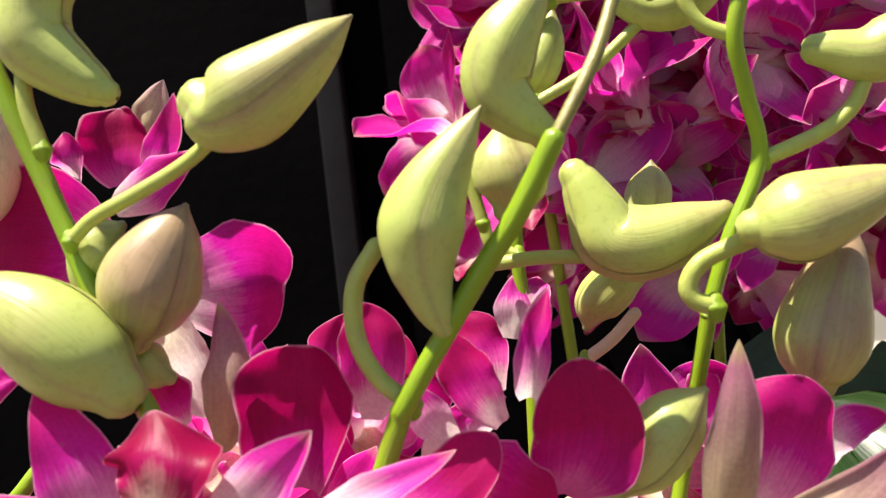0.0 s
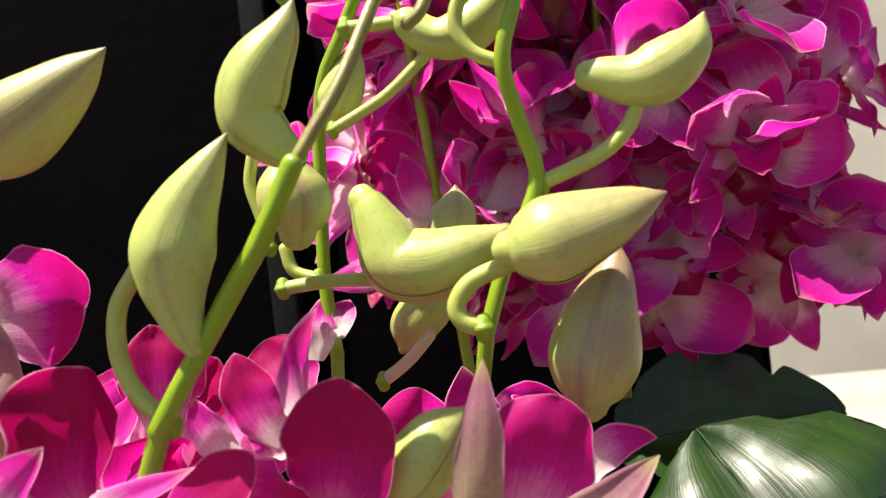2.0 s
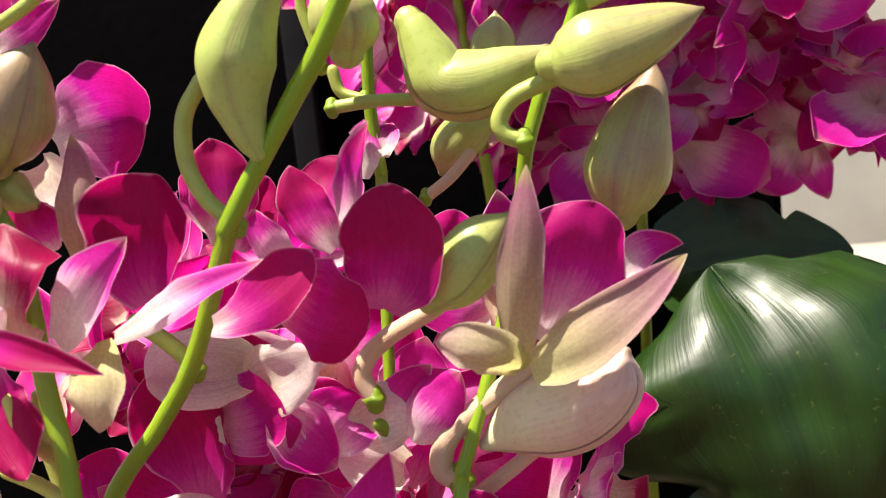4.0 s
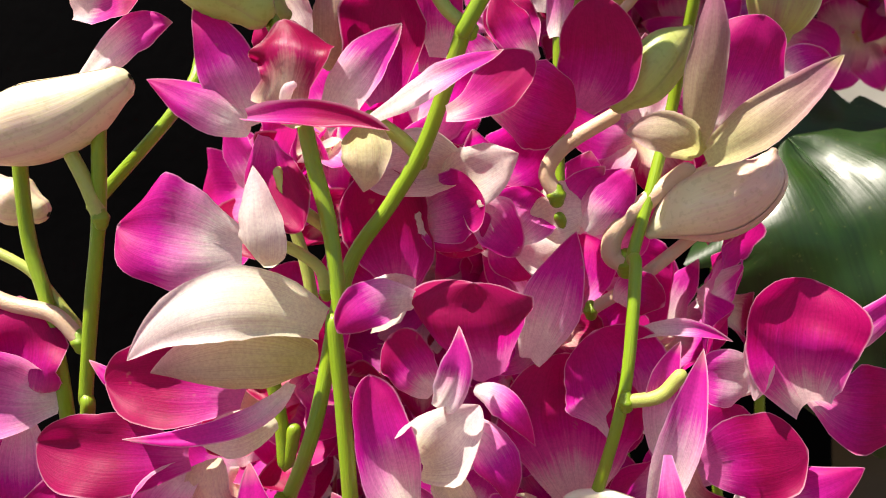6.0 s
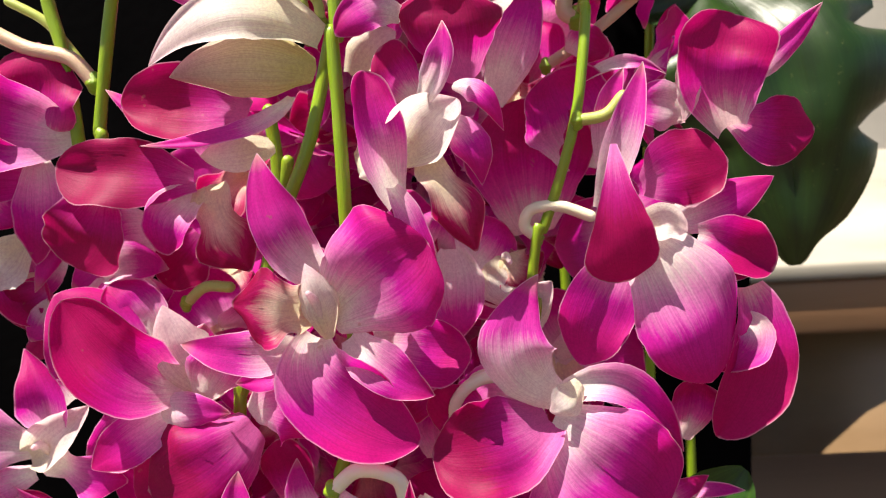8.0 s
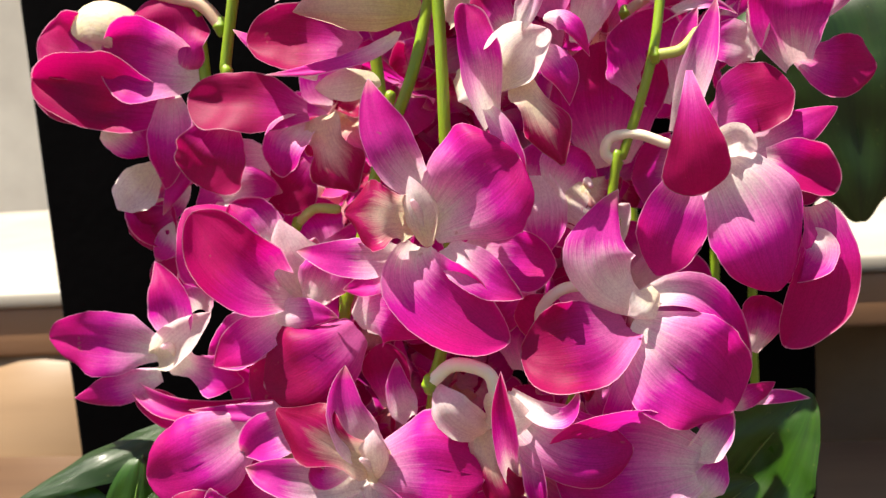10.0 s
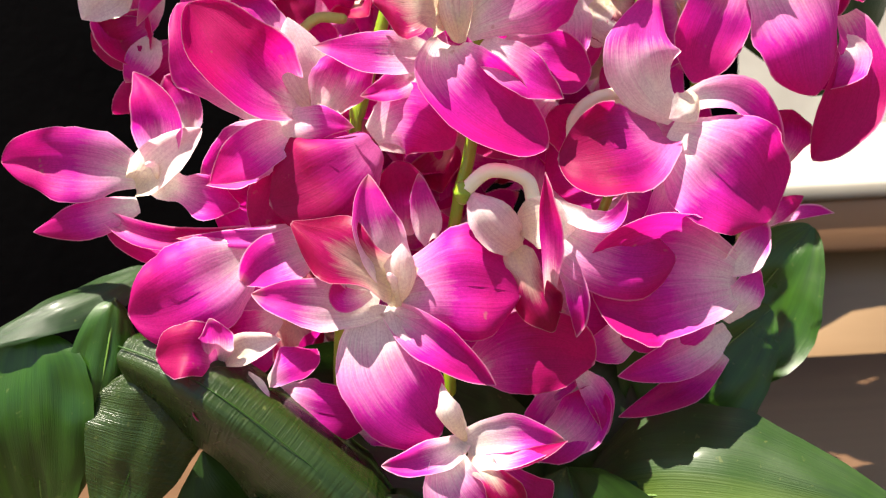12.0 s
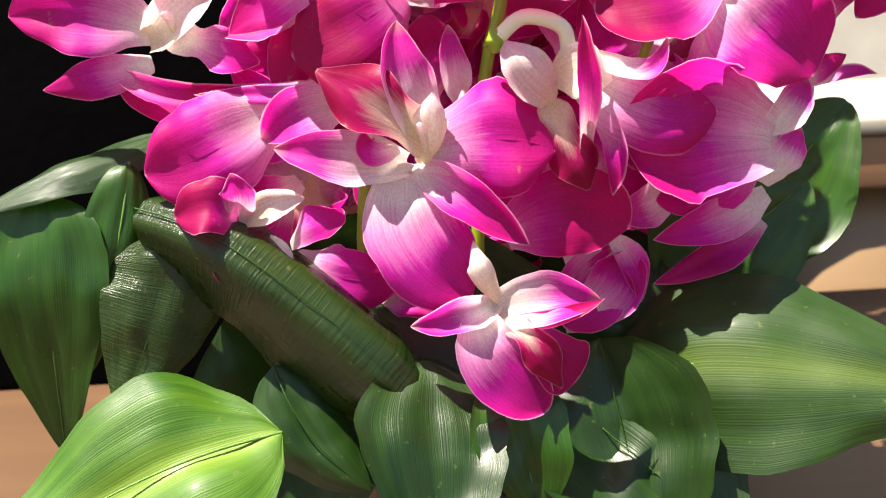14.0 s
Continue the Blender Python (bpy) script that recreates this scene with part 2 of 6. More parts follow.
BLACK.node_tree.nodes["Principled BSDF"].inputs["Specular IOR Level"].default_value = 0.03
GREY = plain_material("grey_paint", (0.005, 0.005, 0.006), (0.012, 0.012, 0.013), 9.0, 0.6)
GREY.node_tree.nodes["Principled BSDF"].inputs["Specular IOR Level"].default_value = 0.08
STONE = plain_material("grey_brown_stone", (0.08, 0.06, 0.045), (0.15, 0.11, 0.08), 6.0, 0.75)
POT = plain_material("dark_ceramic", (0.012, 0.012, 0.012), (0.03, 0.028, 0.026), 30.0, 0.4, 0.0, 0.05, 0.0005)
LINEN = plain_material("white_laminate", (0.30, 0.27, 0.22), (0.46, 0.42, 0.35), 5.0, 0.5, 0.0, 0.05)
COUNTER = wood_material("dark_brown_wood", (0.07, 0.035, 0.018), (0.13, 0.07, 0.035))
TAN = wood_material("tan_wood", (0.20, 0.12, 0.06), (0.30, 0.19, 0.10))
WOOD = wood_material("brown_wood", (0.20, 0.10, 0.05), (0.34, 0.18, 0.09))


# ---- building helpers ----
def part(name, bm, material, parent, label=""):
    """Links a bmesh as one mesh under a thing; its points are given in the world."""
    me = bpy.data.meshes.new(name)
    bmesh.ops.translate(bm, verts=bm.verts, vec=-parent.location)
    bm.to_mesh(me)
    bm.free()
    for p in me.polygons:
        p.use_smooth = True
    me.materials.append(material)
    ob = new(name, me)
    ob.parent = parent
    if label:
        tagged(ob, label)
    return ob


def thing(name, at, label, category, group="", kind=""):
    ob = new(name)
    ob.location = at
    ob.empty_display_size = 0.01
    return tagged(ob, label, category, group, kind)


def solid(name, bm, material, label, category, kind="", smooth=False):
    me = bpy.data.meshes.new(name)
    bm.to_mesh(me)
    bm.free()
    for p in me.polygons:
        p.use_smooth = smooth
    me.materials.append(material)
    return tagged(new(name, me), label, category, "", kind)


def profile(kind, v, peak=0.56, blunt=2.3):
    """Half width along a blade, 1 at its widest."""
    if kind == "P":
        if v < peak:
            return 0.34 + 0.66 * math.sin(math.pi / 2 * v / peak) ** 1.1
        x = (v - peak) / (1 - peak)
        return (1 - x ** blunt) ** (0.62 + 0.35 * max(0.0, x - 0.75))
    if kind == "T":
        return (0.10 + 0.90 * (v / 0.78) ** 1.05) if v < 0.78 else (1 - ((v - 0.78) / 0.22) ** 2.0) ** 0.6
    if kind == "C":
        return (0.72 + 0.28 * v) * (1 - max(0.0, v - 0.9) * 3)
    if kind == "S":
        if v < 0.42:
            return 0.42 + 0.58 * math.sin(math.pi / 2 * v / 0.42)
        return math.cos(math.pi / 2 * (v - 0.42) / 0.58) ** 0.82
    if kind == "L":
        return 0.30 * (1 - v) + math.sin(math.pi * min(1.0, v * 0.985 + 0.01) ** 1.15) ** 0.5 * (0.72 + 0.28 * math.cos(v * 9))
    return 0.05 + math.sin(math.pi * min(v, 1.0) ** 0.75) ** 0.75 * 0.97


MIDLINE = []


def blade(base, mid, tip, width, facing, cup=0.15, kind="P", seed=0, nu=12, nv=18, ruffle=0.1, roll_edge=0.0, lobes=0.0):
    """A petal, sepal or leaf: a thin curved sheet along a bent midline that faces a given way."""
    rng = random.Random(seed)
    base, mid, tip, facing = Vector(base), Vector(mid), Vector(tip), Vector(facing)
    length = (mid - base).length + (tip - mid).length
    ph, ph2, fr, lop = rng.uniform(0, 6.28), rng.uniform(0, 6.28), rng.uniform(5, 9), rng.uniform(-0.05, 0.05)
    twist = rng.uniform(-0.22, 0.22)
    crease = rng.uniform(0.04, 0.12)
    fold, half = rng.uniform(-0.4, 0.3) if kind in "PSL" else 0.0, rng.choice((-1, 1))
    shapes = [(rng.uniform(0.44, 0.66), rng.uniform(1.5, 2.8), rng.uniform(0.95, 1.16)) for _ in range(2)]
    bm = bmesh.new()
    uvl = bm.loops.layers.uv.new("UVMap")
    riml = bm.loops.layers.uv.new("Rim")
    grid, coords, rims = [], {}, {}
    MIDLINE.clear()
    for j in range(nv + 1):
        v = 1 - (1 - j / nv) ** 1.45
        hw = width / 2 * max(0.012, profile(kind, min(v, 0.9995)))
        at = base * (2 * (v - 0.5) * (v - 1)) + mid * (4 * v * (1 - v)) + tip * (2 * v * (v - 0.5))
        axis = (base * (4 * v - 3) + mid * (4 - 8 * v) + tip * (4 * v - 1)).normalized()
        n = (facing - axis * facing.dot(axis)).normalized()
        s = axis.cross(n)
        at += s * (lop * width * math.sin(math.pi * v))
        MIDLINE.append(at - n * (hw * (0.3 * cup + crease)))
        a = twist * (v - 0.3)
        sv, nvv = s * math.cos(a) + n * math.sin(a), n * math.cos(a) - s * math.sin(a)
        row = []
        for i in range(nu + 1):
            u = math.sin(math.pi / 2 * (2 * i / nu - 1))
            side = 3.0 if u > 0 else 8.0
            peak, blunt, size = shapes[u > 0]
            w = 1.0
            if kind == "P":
                w = width / 2 * size * max(0.012, profile(kind, min(v, 0.9995), peak, blunt)) / hw
            w += (0.17 * noise.noise(Vector((v * 3.4, seed * 1.7, side))) + 0.05 * noise.noise(Vector((v * 11.0, seed * 2.3, side)))) * abs(u)
            if lobes:
                w -= lobes * max(0.0, math.sin(v * 21 + ph)) ** 3 * max(0.0, abs(u) - 0.35)
            lift = cup * hw * (u * u - 0.3) - crease * hw * math.exp(-(u / 0.16) ** 2)
            lift += ruffle * hw * abs(u) ** 3 * (math.sin(fr * v + (ph if u > 0 else ph2)) + 0.45 * math.sin(fr * 2.7 * v + ph2 + u))
            lift += fold * hw * max(0.0, u * half) ** 1.4
            lift += roll_edge * hw * max(0.0, abs(u) - 0.5) ** 2 * 3
            lift += 0.26 * hw * noise.noise(Vector((u * 0.9 + seed * 3.1, v * 2.6, 0.5))) + 0.08 * hw * noise.noise(Vector((u * 2.6, v * 6.0 + seed, 4.5)))
            vert = bm.verts.new(at + sv * (hw * u * w) + nvv * lift)
            coords[vert] = ((u + 1) / 2, v)
            rims[vert] = (1000 * min(hw * (1 - abs(u)), length * (1 - v) * 0.6), 0)
            row.append(vert)
        grid.append(row)
    for j in range(nv):
        for i in range(nu):
            f = bm.faces.new((grid[j][i], grid[j][i + 1], grid[j + 1][i + 1], grid[j + 1][i]))
            for lp in f.loops:
                lp[uvl].uv = coords[lp.vert]
                lp[riml].uv = rims[lp.vert]
    return bm


def spline(points, steps):
    """Catmull-Rom through (x, y, z, r) points."""
    p = [Vector(q) for q in points]
    p = [2 * p[0] - p[1], *p, 2 * p[-1] - p[-2]]
    out = []
    for i in range(1, len(p) - 2):
        a, b, c, d = p[i - 1:i + 3]
        for k in range(steps):
            t = k / steps
            out.append(0.5 * (2 * b + (c - a) * t + (2 * a - 5 * b + 4 * c - d) * t * t + (3 * b - a - 3 * c + d) * t ** 3))
    out.append(p[-2])
    return out


def tube(points, steps=5, sides=12, groove=0.0, cap=True, wobble=0.0, seed=0, arc=None):
    """A rounded body round a curved spine of (x, y, z, r) points."""
    line = spline(points, steps)
    if cap:
        a, b = line[0], line[1]
        da = (a.xyz - b.xyz).normalized()
        front = [Vector((*(a.xyz + da * a.w * k), a.w * math.sqrt(max(0.0, 1 - k * k)) + 1e-6)) for k in (0.98, 0.8, 0.45)]
        a, b = line[-1], line[-2]
        da = (a.xyz - b.xyz).normalized()
        back = [Vector((*(a.xyz + da * a.w * k), a.w * math.sqrt(max(0.0, 1 - k * k)) + 1e-6)) for k in (0.45, 0.8, 0.98)]
        line = front + line + back
    bm = bmesh.new()
    uvl = bm.loops.layers.uv.new("UVMap")
    up = Vector((0.13, 0.9, 0.21))
    rings, total = [], len(line) - 1
    run, runs = 0.0, [0.0]
    for a, b in zip(line, line[1:]):
        run += (b.xyz - a.xyz).length
        runs.append(run)
    for j, q in enumerate(line):
        d = (line[min(j + 1, total)].xyz - line[max(j - 1, 0)].xyz).normalized()
        x = (up - d * up.dot(d)).normalized()
        up = x
        y = d.cross(x)
        ring = []
        for i in range(sides + (1 if arc else 0)):
            a = 2 * math.pi * i / sides
            r = max(q.w, 1e-5) * (1 - groove * abs(math.cos(1.5 * a + 0.4)) ** 9)
            if arc:
                k = i / sides
                a = arc[0] + (arc[1] - arc[0]) * k
                r *= 0.955 + 0.06 * min(1.0, k * 6) * (0.55 + 0.45 * k) + 0.05 * math.sin(math.pi * k)
            if wobble:
                r *= 1 + wobble * noise.noise(Vector((math.cos(a) * 1.2 + seed, math.sin(a) * 1.2, runs[j] * 60)))
            ring.append(bm.verts.new(q.xyz + x * (math.cos(a) * r) + y * (math.sin(a) * r)))
        rings.append(ring)
    for j in range(total):
        for i in range(sides):
            k = i + 1 if arc else (i + 1) % sides
            f = bm.faces.new((rings[j][i], rings[j][k], rings[j + 1][k], rings[j + 1][i]))
            for lp, (uu, vv) in zip(f.loops, ((i, j), (i + 1, j), (i + 1, j + 1), (i, j + 1))):
                lp[uvl].uv = (uu / sides, runs[vv] / run)
    if not arc:
        bm.faces.new(rings[0][::-1])
        bm.faces.new(rings[-1])
    bmesh.ops.recalc_face_normals(bm, faces=bm.faces)
    return bm


def box(x0, x1, y0, y1, z0, z1, bevel=0.0):
    bm = bmesh.new()
    bmesh.ops.create_cube(bm, size=1.0, matrix=Matrix.Translation(((x0 + x1) / 2, (y0 + y1) / 2, (z0 + z1) / 2)) @ Matrix.Diagonal((x1 - x0, y1 - y0, z1 - z0, 1)))
    if bevel:
        bmesh.ops.bevel(bm, geom=bm.edges[:], offset=bevel, segments=3, affect="EDGES", profile=0.5)
    return bm


COUNT = [0]


def orchid_flower(label, heart, petals):
    """An orchid bloom: each piece is (kind, base, mid, tip, width, facing, cup, tone)."""
    fl = thing("orchid_flower", heart, label, "flower", "orchid blooms of the spray")
    rng = random.Random(round(heart[0] * 1e4) + 7)
    for kind, base, mid, tip, width, facing, cup, tone in petals:
        COUNT[0] += 1
        name = {"P": "petal", "T": "petal", "S": "sepal", "L": "lip"}[kind]
        ruffle = {"P": 0.16, "T": 0.12, "S": 0.15, "L": 0.36}[kind]
        roll = {"P": rng.uniform(-0.7, 0.6), "T": 0.2, "S": rng.uniform(-0.8, 1.0), "L": 0.3}[kind]
        part(name, blade(base, mid, tip, width, facing, cup, kind, COUNT[0], ruffle=ruffle, roll_edge=roll), TONES[tone], fl)
    return fl


def column(fl, root, tip, r):
    """The small waxy column in the heart of a bloom."""
    a, b = Vector(root), Vector(tip)
    m = (a + b) / 2 + Vector((0, 0, r * 0.8))
    part("column", tube([(*a, r * 0.35), (*m, r * 0.55), (*b, r * 0.35)], 4, 10), WHITE, fl, "waxy cream column")


def flower_bud(label, flush, spine):
    at = spine[len(spine) // 2]
    COUNT[0] += 1
    bud = thing("flower_bud", at[:3], label, "bud", "closed buds of the spray")
    skin = BUDS[0 if flush < 0.35 else 1 if flush < 0.75 else 2 if flush < 1.5 else 3]
    turn = random.Random(COUNT[0]).uniform(0, 6.28)
    for k in range(3):
        a = turn + k * 2.0944
        part("sepal", tube(spine, 6, 14, 0.0, True, 0.05, COUNT[0], (a - 0.12, a + 2.22)), skin, bud)
    return bud


def flower_stem(label, line, dry=False):
    st = thing("orchid_spray", line[-1][:3], label, "plant stem", "stems of the arrangement")
    COUNT[0] += 1
    part("stem_shaft", tube(line, 6, 14, 0.0, True, 0.10, COUNT[0]), DRY if dry else STEM, st)
    return st


def stalk(st, tone, line):
    part("stalk", tube(line, 6, 12, 0.0, True, 0.06, len(line)), STALKS[tone], st)
    x, y, z, r = line[-1]
    part("node", tube([(x, y, z + r * 0.7, r * 0.9), (x, y, z, r * 1.25), (x, y, z - r * 0.7, r * 0.95)], 3, 12, 0.0, True, 0.15, x * 90), STEM, st)


def tropical_leaf(label, base, mid, tip, width, facing, cup, tone, lobes=0.0):
    COUNT[0] += 1
    lf = thing("tropical_leaf", base, label, "leaf", "foliage round the flowers")
    skin = {"d": LEAF, "l": LEAF_LIT, "k": LEAF_SHADE_DARK, "o": LEAF_OLIVE, "r": LEAF_RIBBED}[tone]
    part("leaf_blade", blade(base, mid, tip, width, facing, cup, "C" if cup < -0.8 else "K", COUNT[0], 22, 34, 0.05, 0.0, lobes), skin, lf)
    pale = tone in "ldo"
    line = [(*MIDLINE[k], (0.0004 if pale else 0.00025) * (1 - k / 38)) for k in range(0, 34, 3)]
    part("midrib", tube(line, 3, 8), RIB if pale else LEAF, lf, "pale green midrib" if pale else "dark green midrib")
    return lf


# ---- surroundings ----
solid("ground", box(-6, 6, -4, 6, -1.0, -0.9), STONE, "grey-brown stone floor", "floor", "structure")
solid("wall_back", box(-4, 4, 2.60, 2.72, -0.9, 2.6), WALL, "cream plaster wall in sunlight", "wall", "structure")
solid("counter", box(-1.4, 1.4, -0.35, 0.42, -0.9, -0.03, 0.006), COUNTER, "brown wooden counter under the flower pot", "table", "structure")
table = thing("long_table", (0, 1.2, -0.9), "long white-topped table with a tan wooden edge in sunlight", "table")
part("tabletop", box(-1.7, 1.7, 0.50, 1.30, 0.075, 0.09, 0.004), LINEN, table, "sunlit white tabletop")
part("apron", box(-1.69, 1.69, 0.505, 0.53, 0.03, 0.074, 0.003), WOOD, table, "tan wooden edge board")
for x in (-1.55, -0.62, 0.56, 1.5):
    for y in (0.56, 1.24):
        part("leg", box(x - 0.035, x + 0.035, y - 0.03, y + 0.03, -0.9, 0.029, 0.004), GREY, table, "dark table leg")


def stool(x, y):
    """A round tan stool on four dark legs."""
    st = thing("wooden_stool", (x, y, -0.9), "tan wooden stool with dark legs under the table", "stool", "stools under the table")
    part("seat", tube([(x, y, -0.12, 0.155), (x, y, -0.10, 0.165), (x, y, -0.08, 0.16)], 3, 32), TAN, st, "rounded tan seat")
    for dx, dy in ((-1, -1), (1, -1), (-1, 1), (1, 1)):
        part("leg", tube([(x + dx * 0.09, y + dy * 0.09, -0.20, 0.013), (x + dx * 0.13, y + dy * 0.13, -0.885, 0.013)], 2, 10), GREY, st)
    return st


for x, y in ((-0.95, 0.72), (-0.42, 0.62), (0.40, 0.66), (0.92, 0.74)):
    stool(x, y)
panel = thing("display_panel", (0.02, 0.31, -0.03), "matt black display panel standing on the counter", "panel")
part("board", box(-0.268, 0.200, 0.30, 0.32, -0.03, 0.70, 0.004), BLACK, panel)
# Added strip; its grey replaces a narrow gap with dim wall beyond.
part("gap_strip", box(-0.016, -0.003, 0.290, 0.298, -0.03, 0.70, 0.002), GREY, panel, "dull grey strip standing in for a gap beside the panel")
pot = thing("flower_pot", (0.02, 0.05, -0.03), "dark glazed flower pot under the leaves", "pot")
part("pot_body", tube([(0.02, 0.05, -0.028, 0.034), (0.02, 0.05, -0.01, 0.040), (0.02, 0.05, 0.01, 0.044), (0.02, 0.05, 0.025, 0.045)], 5, 40, 0.0, False), POT, pot)
part("pot_rim", tube([(0.02, 0.05, 0.025, 0.048), (0.02, 0.05, 0.034, 0.049)], 2, 40, 0.0, False), POT, pot)

# ---- stems and stalks ----
st = flower_stem("upright green orchid stem carrying buds and blooms", [(0.0822, 0.0260, 0.3570, 0.0017), (0.0754, 0.0270, 0.3463, 0.0017), (0.0691, 0.0280, 0.3382, 0.0017), (0.0563, 0.0280, 0.3203, 0.0017), (0.0543, 0.0290, 0.3165, 0.0017), (0.0448, 0.0310, 0.2963, 0.0017), (0.0363, 0.0310, 0.2843, 0.0017), (0.0253, 0.0280, 0.2695, 0.0017), (0.0169, 0.0200, 0.2384, 0.0017), (0.0073, 0.0180, 0.2182, 0.0017), (0.0082, 0.0160, 0.2214, 0.0017), (-0.0079, 0.0200, 0.1728, 0.0017), (-0.0084, 0.0200, 0.1734, 0.0017), (-0.0171, 0.0200, 0.1085, 0.0017), (-0.0172, 0.0200, 0.0825, 0.0017)])
stalk(st, "c", [(0.0538, 0.0300, 0.3441, 0.0015), (0.0499, 0.0300, 0.3385, 0.0015), (0.0492, 0.0300, 0.3309, 0.0015), (0.0518, 0.0300, 0.3242, 0.0015), (0.0567, 0.0300, 0.3194, 0.0015)])
stalk(st, "c", [(0.0327, 0.0350, 0.3030, 0.0016), (0.0390, 0.0350, 0.2980, 0.0016), (0.0430, 0.0350, 0.2932, 0.0016)])
stalk(st, "c", [(-0.0114, 0.0300, 0.1987, 0.0015), (-0.0182, 0.0300, 0.1991, 0.0015), (-0.0241, 0.0300, 0.1947, 0.0015)])
stalk(st, "c", [(0.0091, 0.0250, 0.2792, 0.0013), (0.0155, 0.0250, 0.2761, 0.0013), (0.0204, 0.0250, 0.2719, 0.0013), (0.0212, 0.0250, 0.2666, 0.0013)])
stalk(st, "c", [(0.0141, 0.0300, 0.2915, 0.0013), (0.0135, 0.0300, 0.2846, 0.0013), (0.0158, 0.0300, 0.2727, 0.0014), (0.0166, 0.0300, 0.2630, 0.0014)])
st = flower_stem("dried brown curled tip of an orchid stem", [(0.0825, 0.0260, 0.3572, 0.0011), (0.0892, 0.0300, 0.3680, 0.0011), (0.0937, 0.0350, 0.3786, 0.0011), (0.0973, 0.0400, 0.3873, 0.0011), (0.1005, 0.0420, 0.3884, 0.0011), (0.1033, 0.0420, 0.3856, 0.0011), (0.1021, 0.0400, 0.3807, 0.0011), (0.0996, 0.0400, 0.3786, 0.0011)], True)
st = flower_stem("upright green orchid stem carrying buds and blooms", [(-0.0085, 0.0350, 0.3847, 0.0017), (-0.0053, 0.0330, 0.3766, 0.0017), (0.0016, 0.0320, 0.3579, 0.0017), (0.0081, 0.0300, 0.3405, 0.0017), (0.0121, 0.0280, 0.3314, 0.0017), (0.0117, 0.0260, 0.3319, 0.0017), (0.0190, 0.0240, 0.3183, 0.0017), (0.0229, 0.0200, 0.2959, 0.0017), (0.0256, 0.0180, 0.2821, 0.0017), (0.0266, 0.0150, 0.2625, 0.0017), (0.0256, 0.0130, 0.2628, 0.0017), (0.0259, 0.0120, 0.2466, 0.0017), (0.0256, 0.0110, 0.2247, 0.0017), (0.0243, 0.0120, 0.1862, 0.0017), (0.0210, 0.0120, 0.1618, 0.0017), (0.0178, 0.0120, 0.1515, 0.0017), (0.0177, 0.0120, 0.1504, 0.0017), (0.0141, 0.0140, 0.1282, 0.0017), (0.0131, 0.0160, 0.0950, 0.0017)])
stalk(st, "c", [(0.0317, 0.0280, 0.3638, 0.0012), (0.0260, 0.0280, 0.3599, 0.0012), (0.0177, 0.0280, 0.3562, 0.0012), (0.0105, 0.0280, 0.3533, 0.0012), (0.0061, 0.0280, 0.3500, 0.0012)])
stalk(st, "c", [(0.0010, 0.0300, 0.3808, 0.0013), (0.0004, 0.0300, 0.3728, 0.0013), (0.0022, 0.0300, 0.3650, 0.0013)])
stalk(st, "c", [(0.0157, 0.0200, 0.2936, 0.0014), (0.0175, 0.0200, 0.2875, 0.0014), (0.0245, 0.0200, 0.2815, 0.0014)])
stalk(st, "w", [(0.0360, 0.0000, 0.1488, 0.0019), (0.0340, 0.0000, 0.1551, 0.0019), (0.0250, 0.0000, 0.1576, 0.0019), (0.0179, 0.0000, 0.1524, 0.0019)])
st = flower_stem("upright green orchid stem carrying buds and blooms", [(0.1205, 0.0500, 0.3932, 0.0014), (0.1166, 0.0490, 0.3821, 0.0014), (0.1136, 0.0490, 0.3722, 0.0014), (0.1152, 0.0510, 0.3625, 0.0014), (0.1169, 0.0540, 0.3516, 0.0014), (0.1100, 0.0520, 0.3379, 0.0014), (0.1056, 0.0510, 0.3267, 0.0014), (0.1051, 0.0510, 0.3244, 0.0014), (0.0994, 0.0550, 0.2994, 0.0014), (0.0936, 0.0500, 0.2817, 0.0014), (0.0881, 0.0450, 0.2667, 0.0014), (0.0883, 0.0400, 0.2645, 0.0014), (0.0838, 0.0320, 0.2375, 0.0014), (0.0745, 0.0300, 0.2106, 0.0014), (0.0727, 0.0290, 0.2099, 0.0014), (0.0695, 0.0280, 0.1902, 0.0014), (0.0712, 0.0250, 0.1900, 0.0014), (0.0641, 0.0200, 0.1597, 0.0014), (0.0534, 0.0200, 0.1330, 0.0014)])
stalk(st, "c", [(0.1125, 0.0450, 0.3387, 0.0016), (0.1049, 0.0450, 0.3361, 0.0016), (0.1018, 0.0450, 0.3326, 0.0016), (0.1024, 0.0450, 0.3297, 0.0016), (0.1058, 0.0450, 0.3281, 0.0016)])
stalk(st, "c", [(0.1354, 0.0550, 0.3626, 0.0013), (0.1332, 0.0550, 0.3588, 0.0014), (0.1281, 0.0550, 0.3550, 0.0014), (0.1178, 0.0550, 0.3514, 0.0014)])
stalk(st, "c", [(0.1090, 0.0500, 0.3862, 0.0013), (0.1068, 0.0500, 0.3827, 0.0013), (0.1064, 0.0500, 0.3788, 0.0013), (0.1088, 0.0500, 0.3747, 0.0013), (0.1136, 0.0500, 0.3722, 0.0013)])
stalk(st, "p", [(0.1012, 0.0500, 0.2843, 0.0023), (0.0922, 0.0500, 0.2782, 0.0023), (0.0852, 0.0500, 0.2724, 0.0024), (0.0835, 0.0500, 0.2663, 0.0024), (0.0869, 0.0500, 0.2637, 0.0024)])
stalk(st, "c", [(0.0959, 0.0300, 0.2427, 0.0016), (0.0913, 0.0300, 0.2383, 0.0016), (0.0842, 0.0300, 0.2373, 0.0016)])
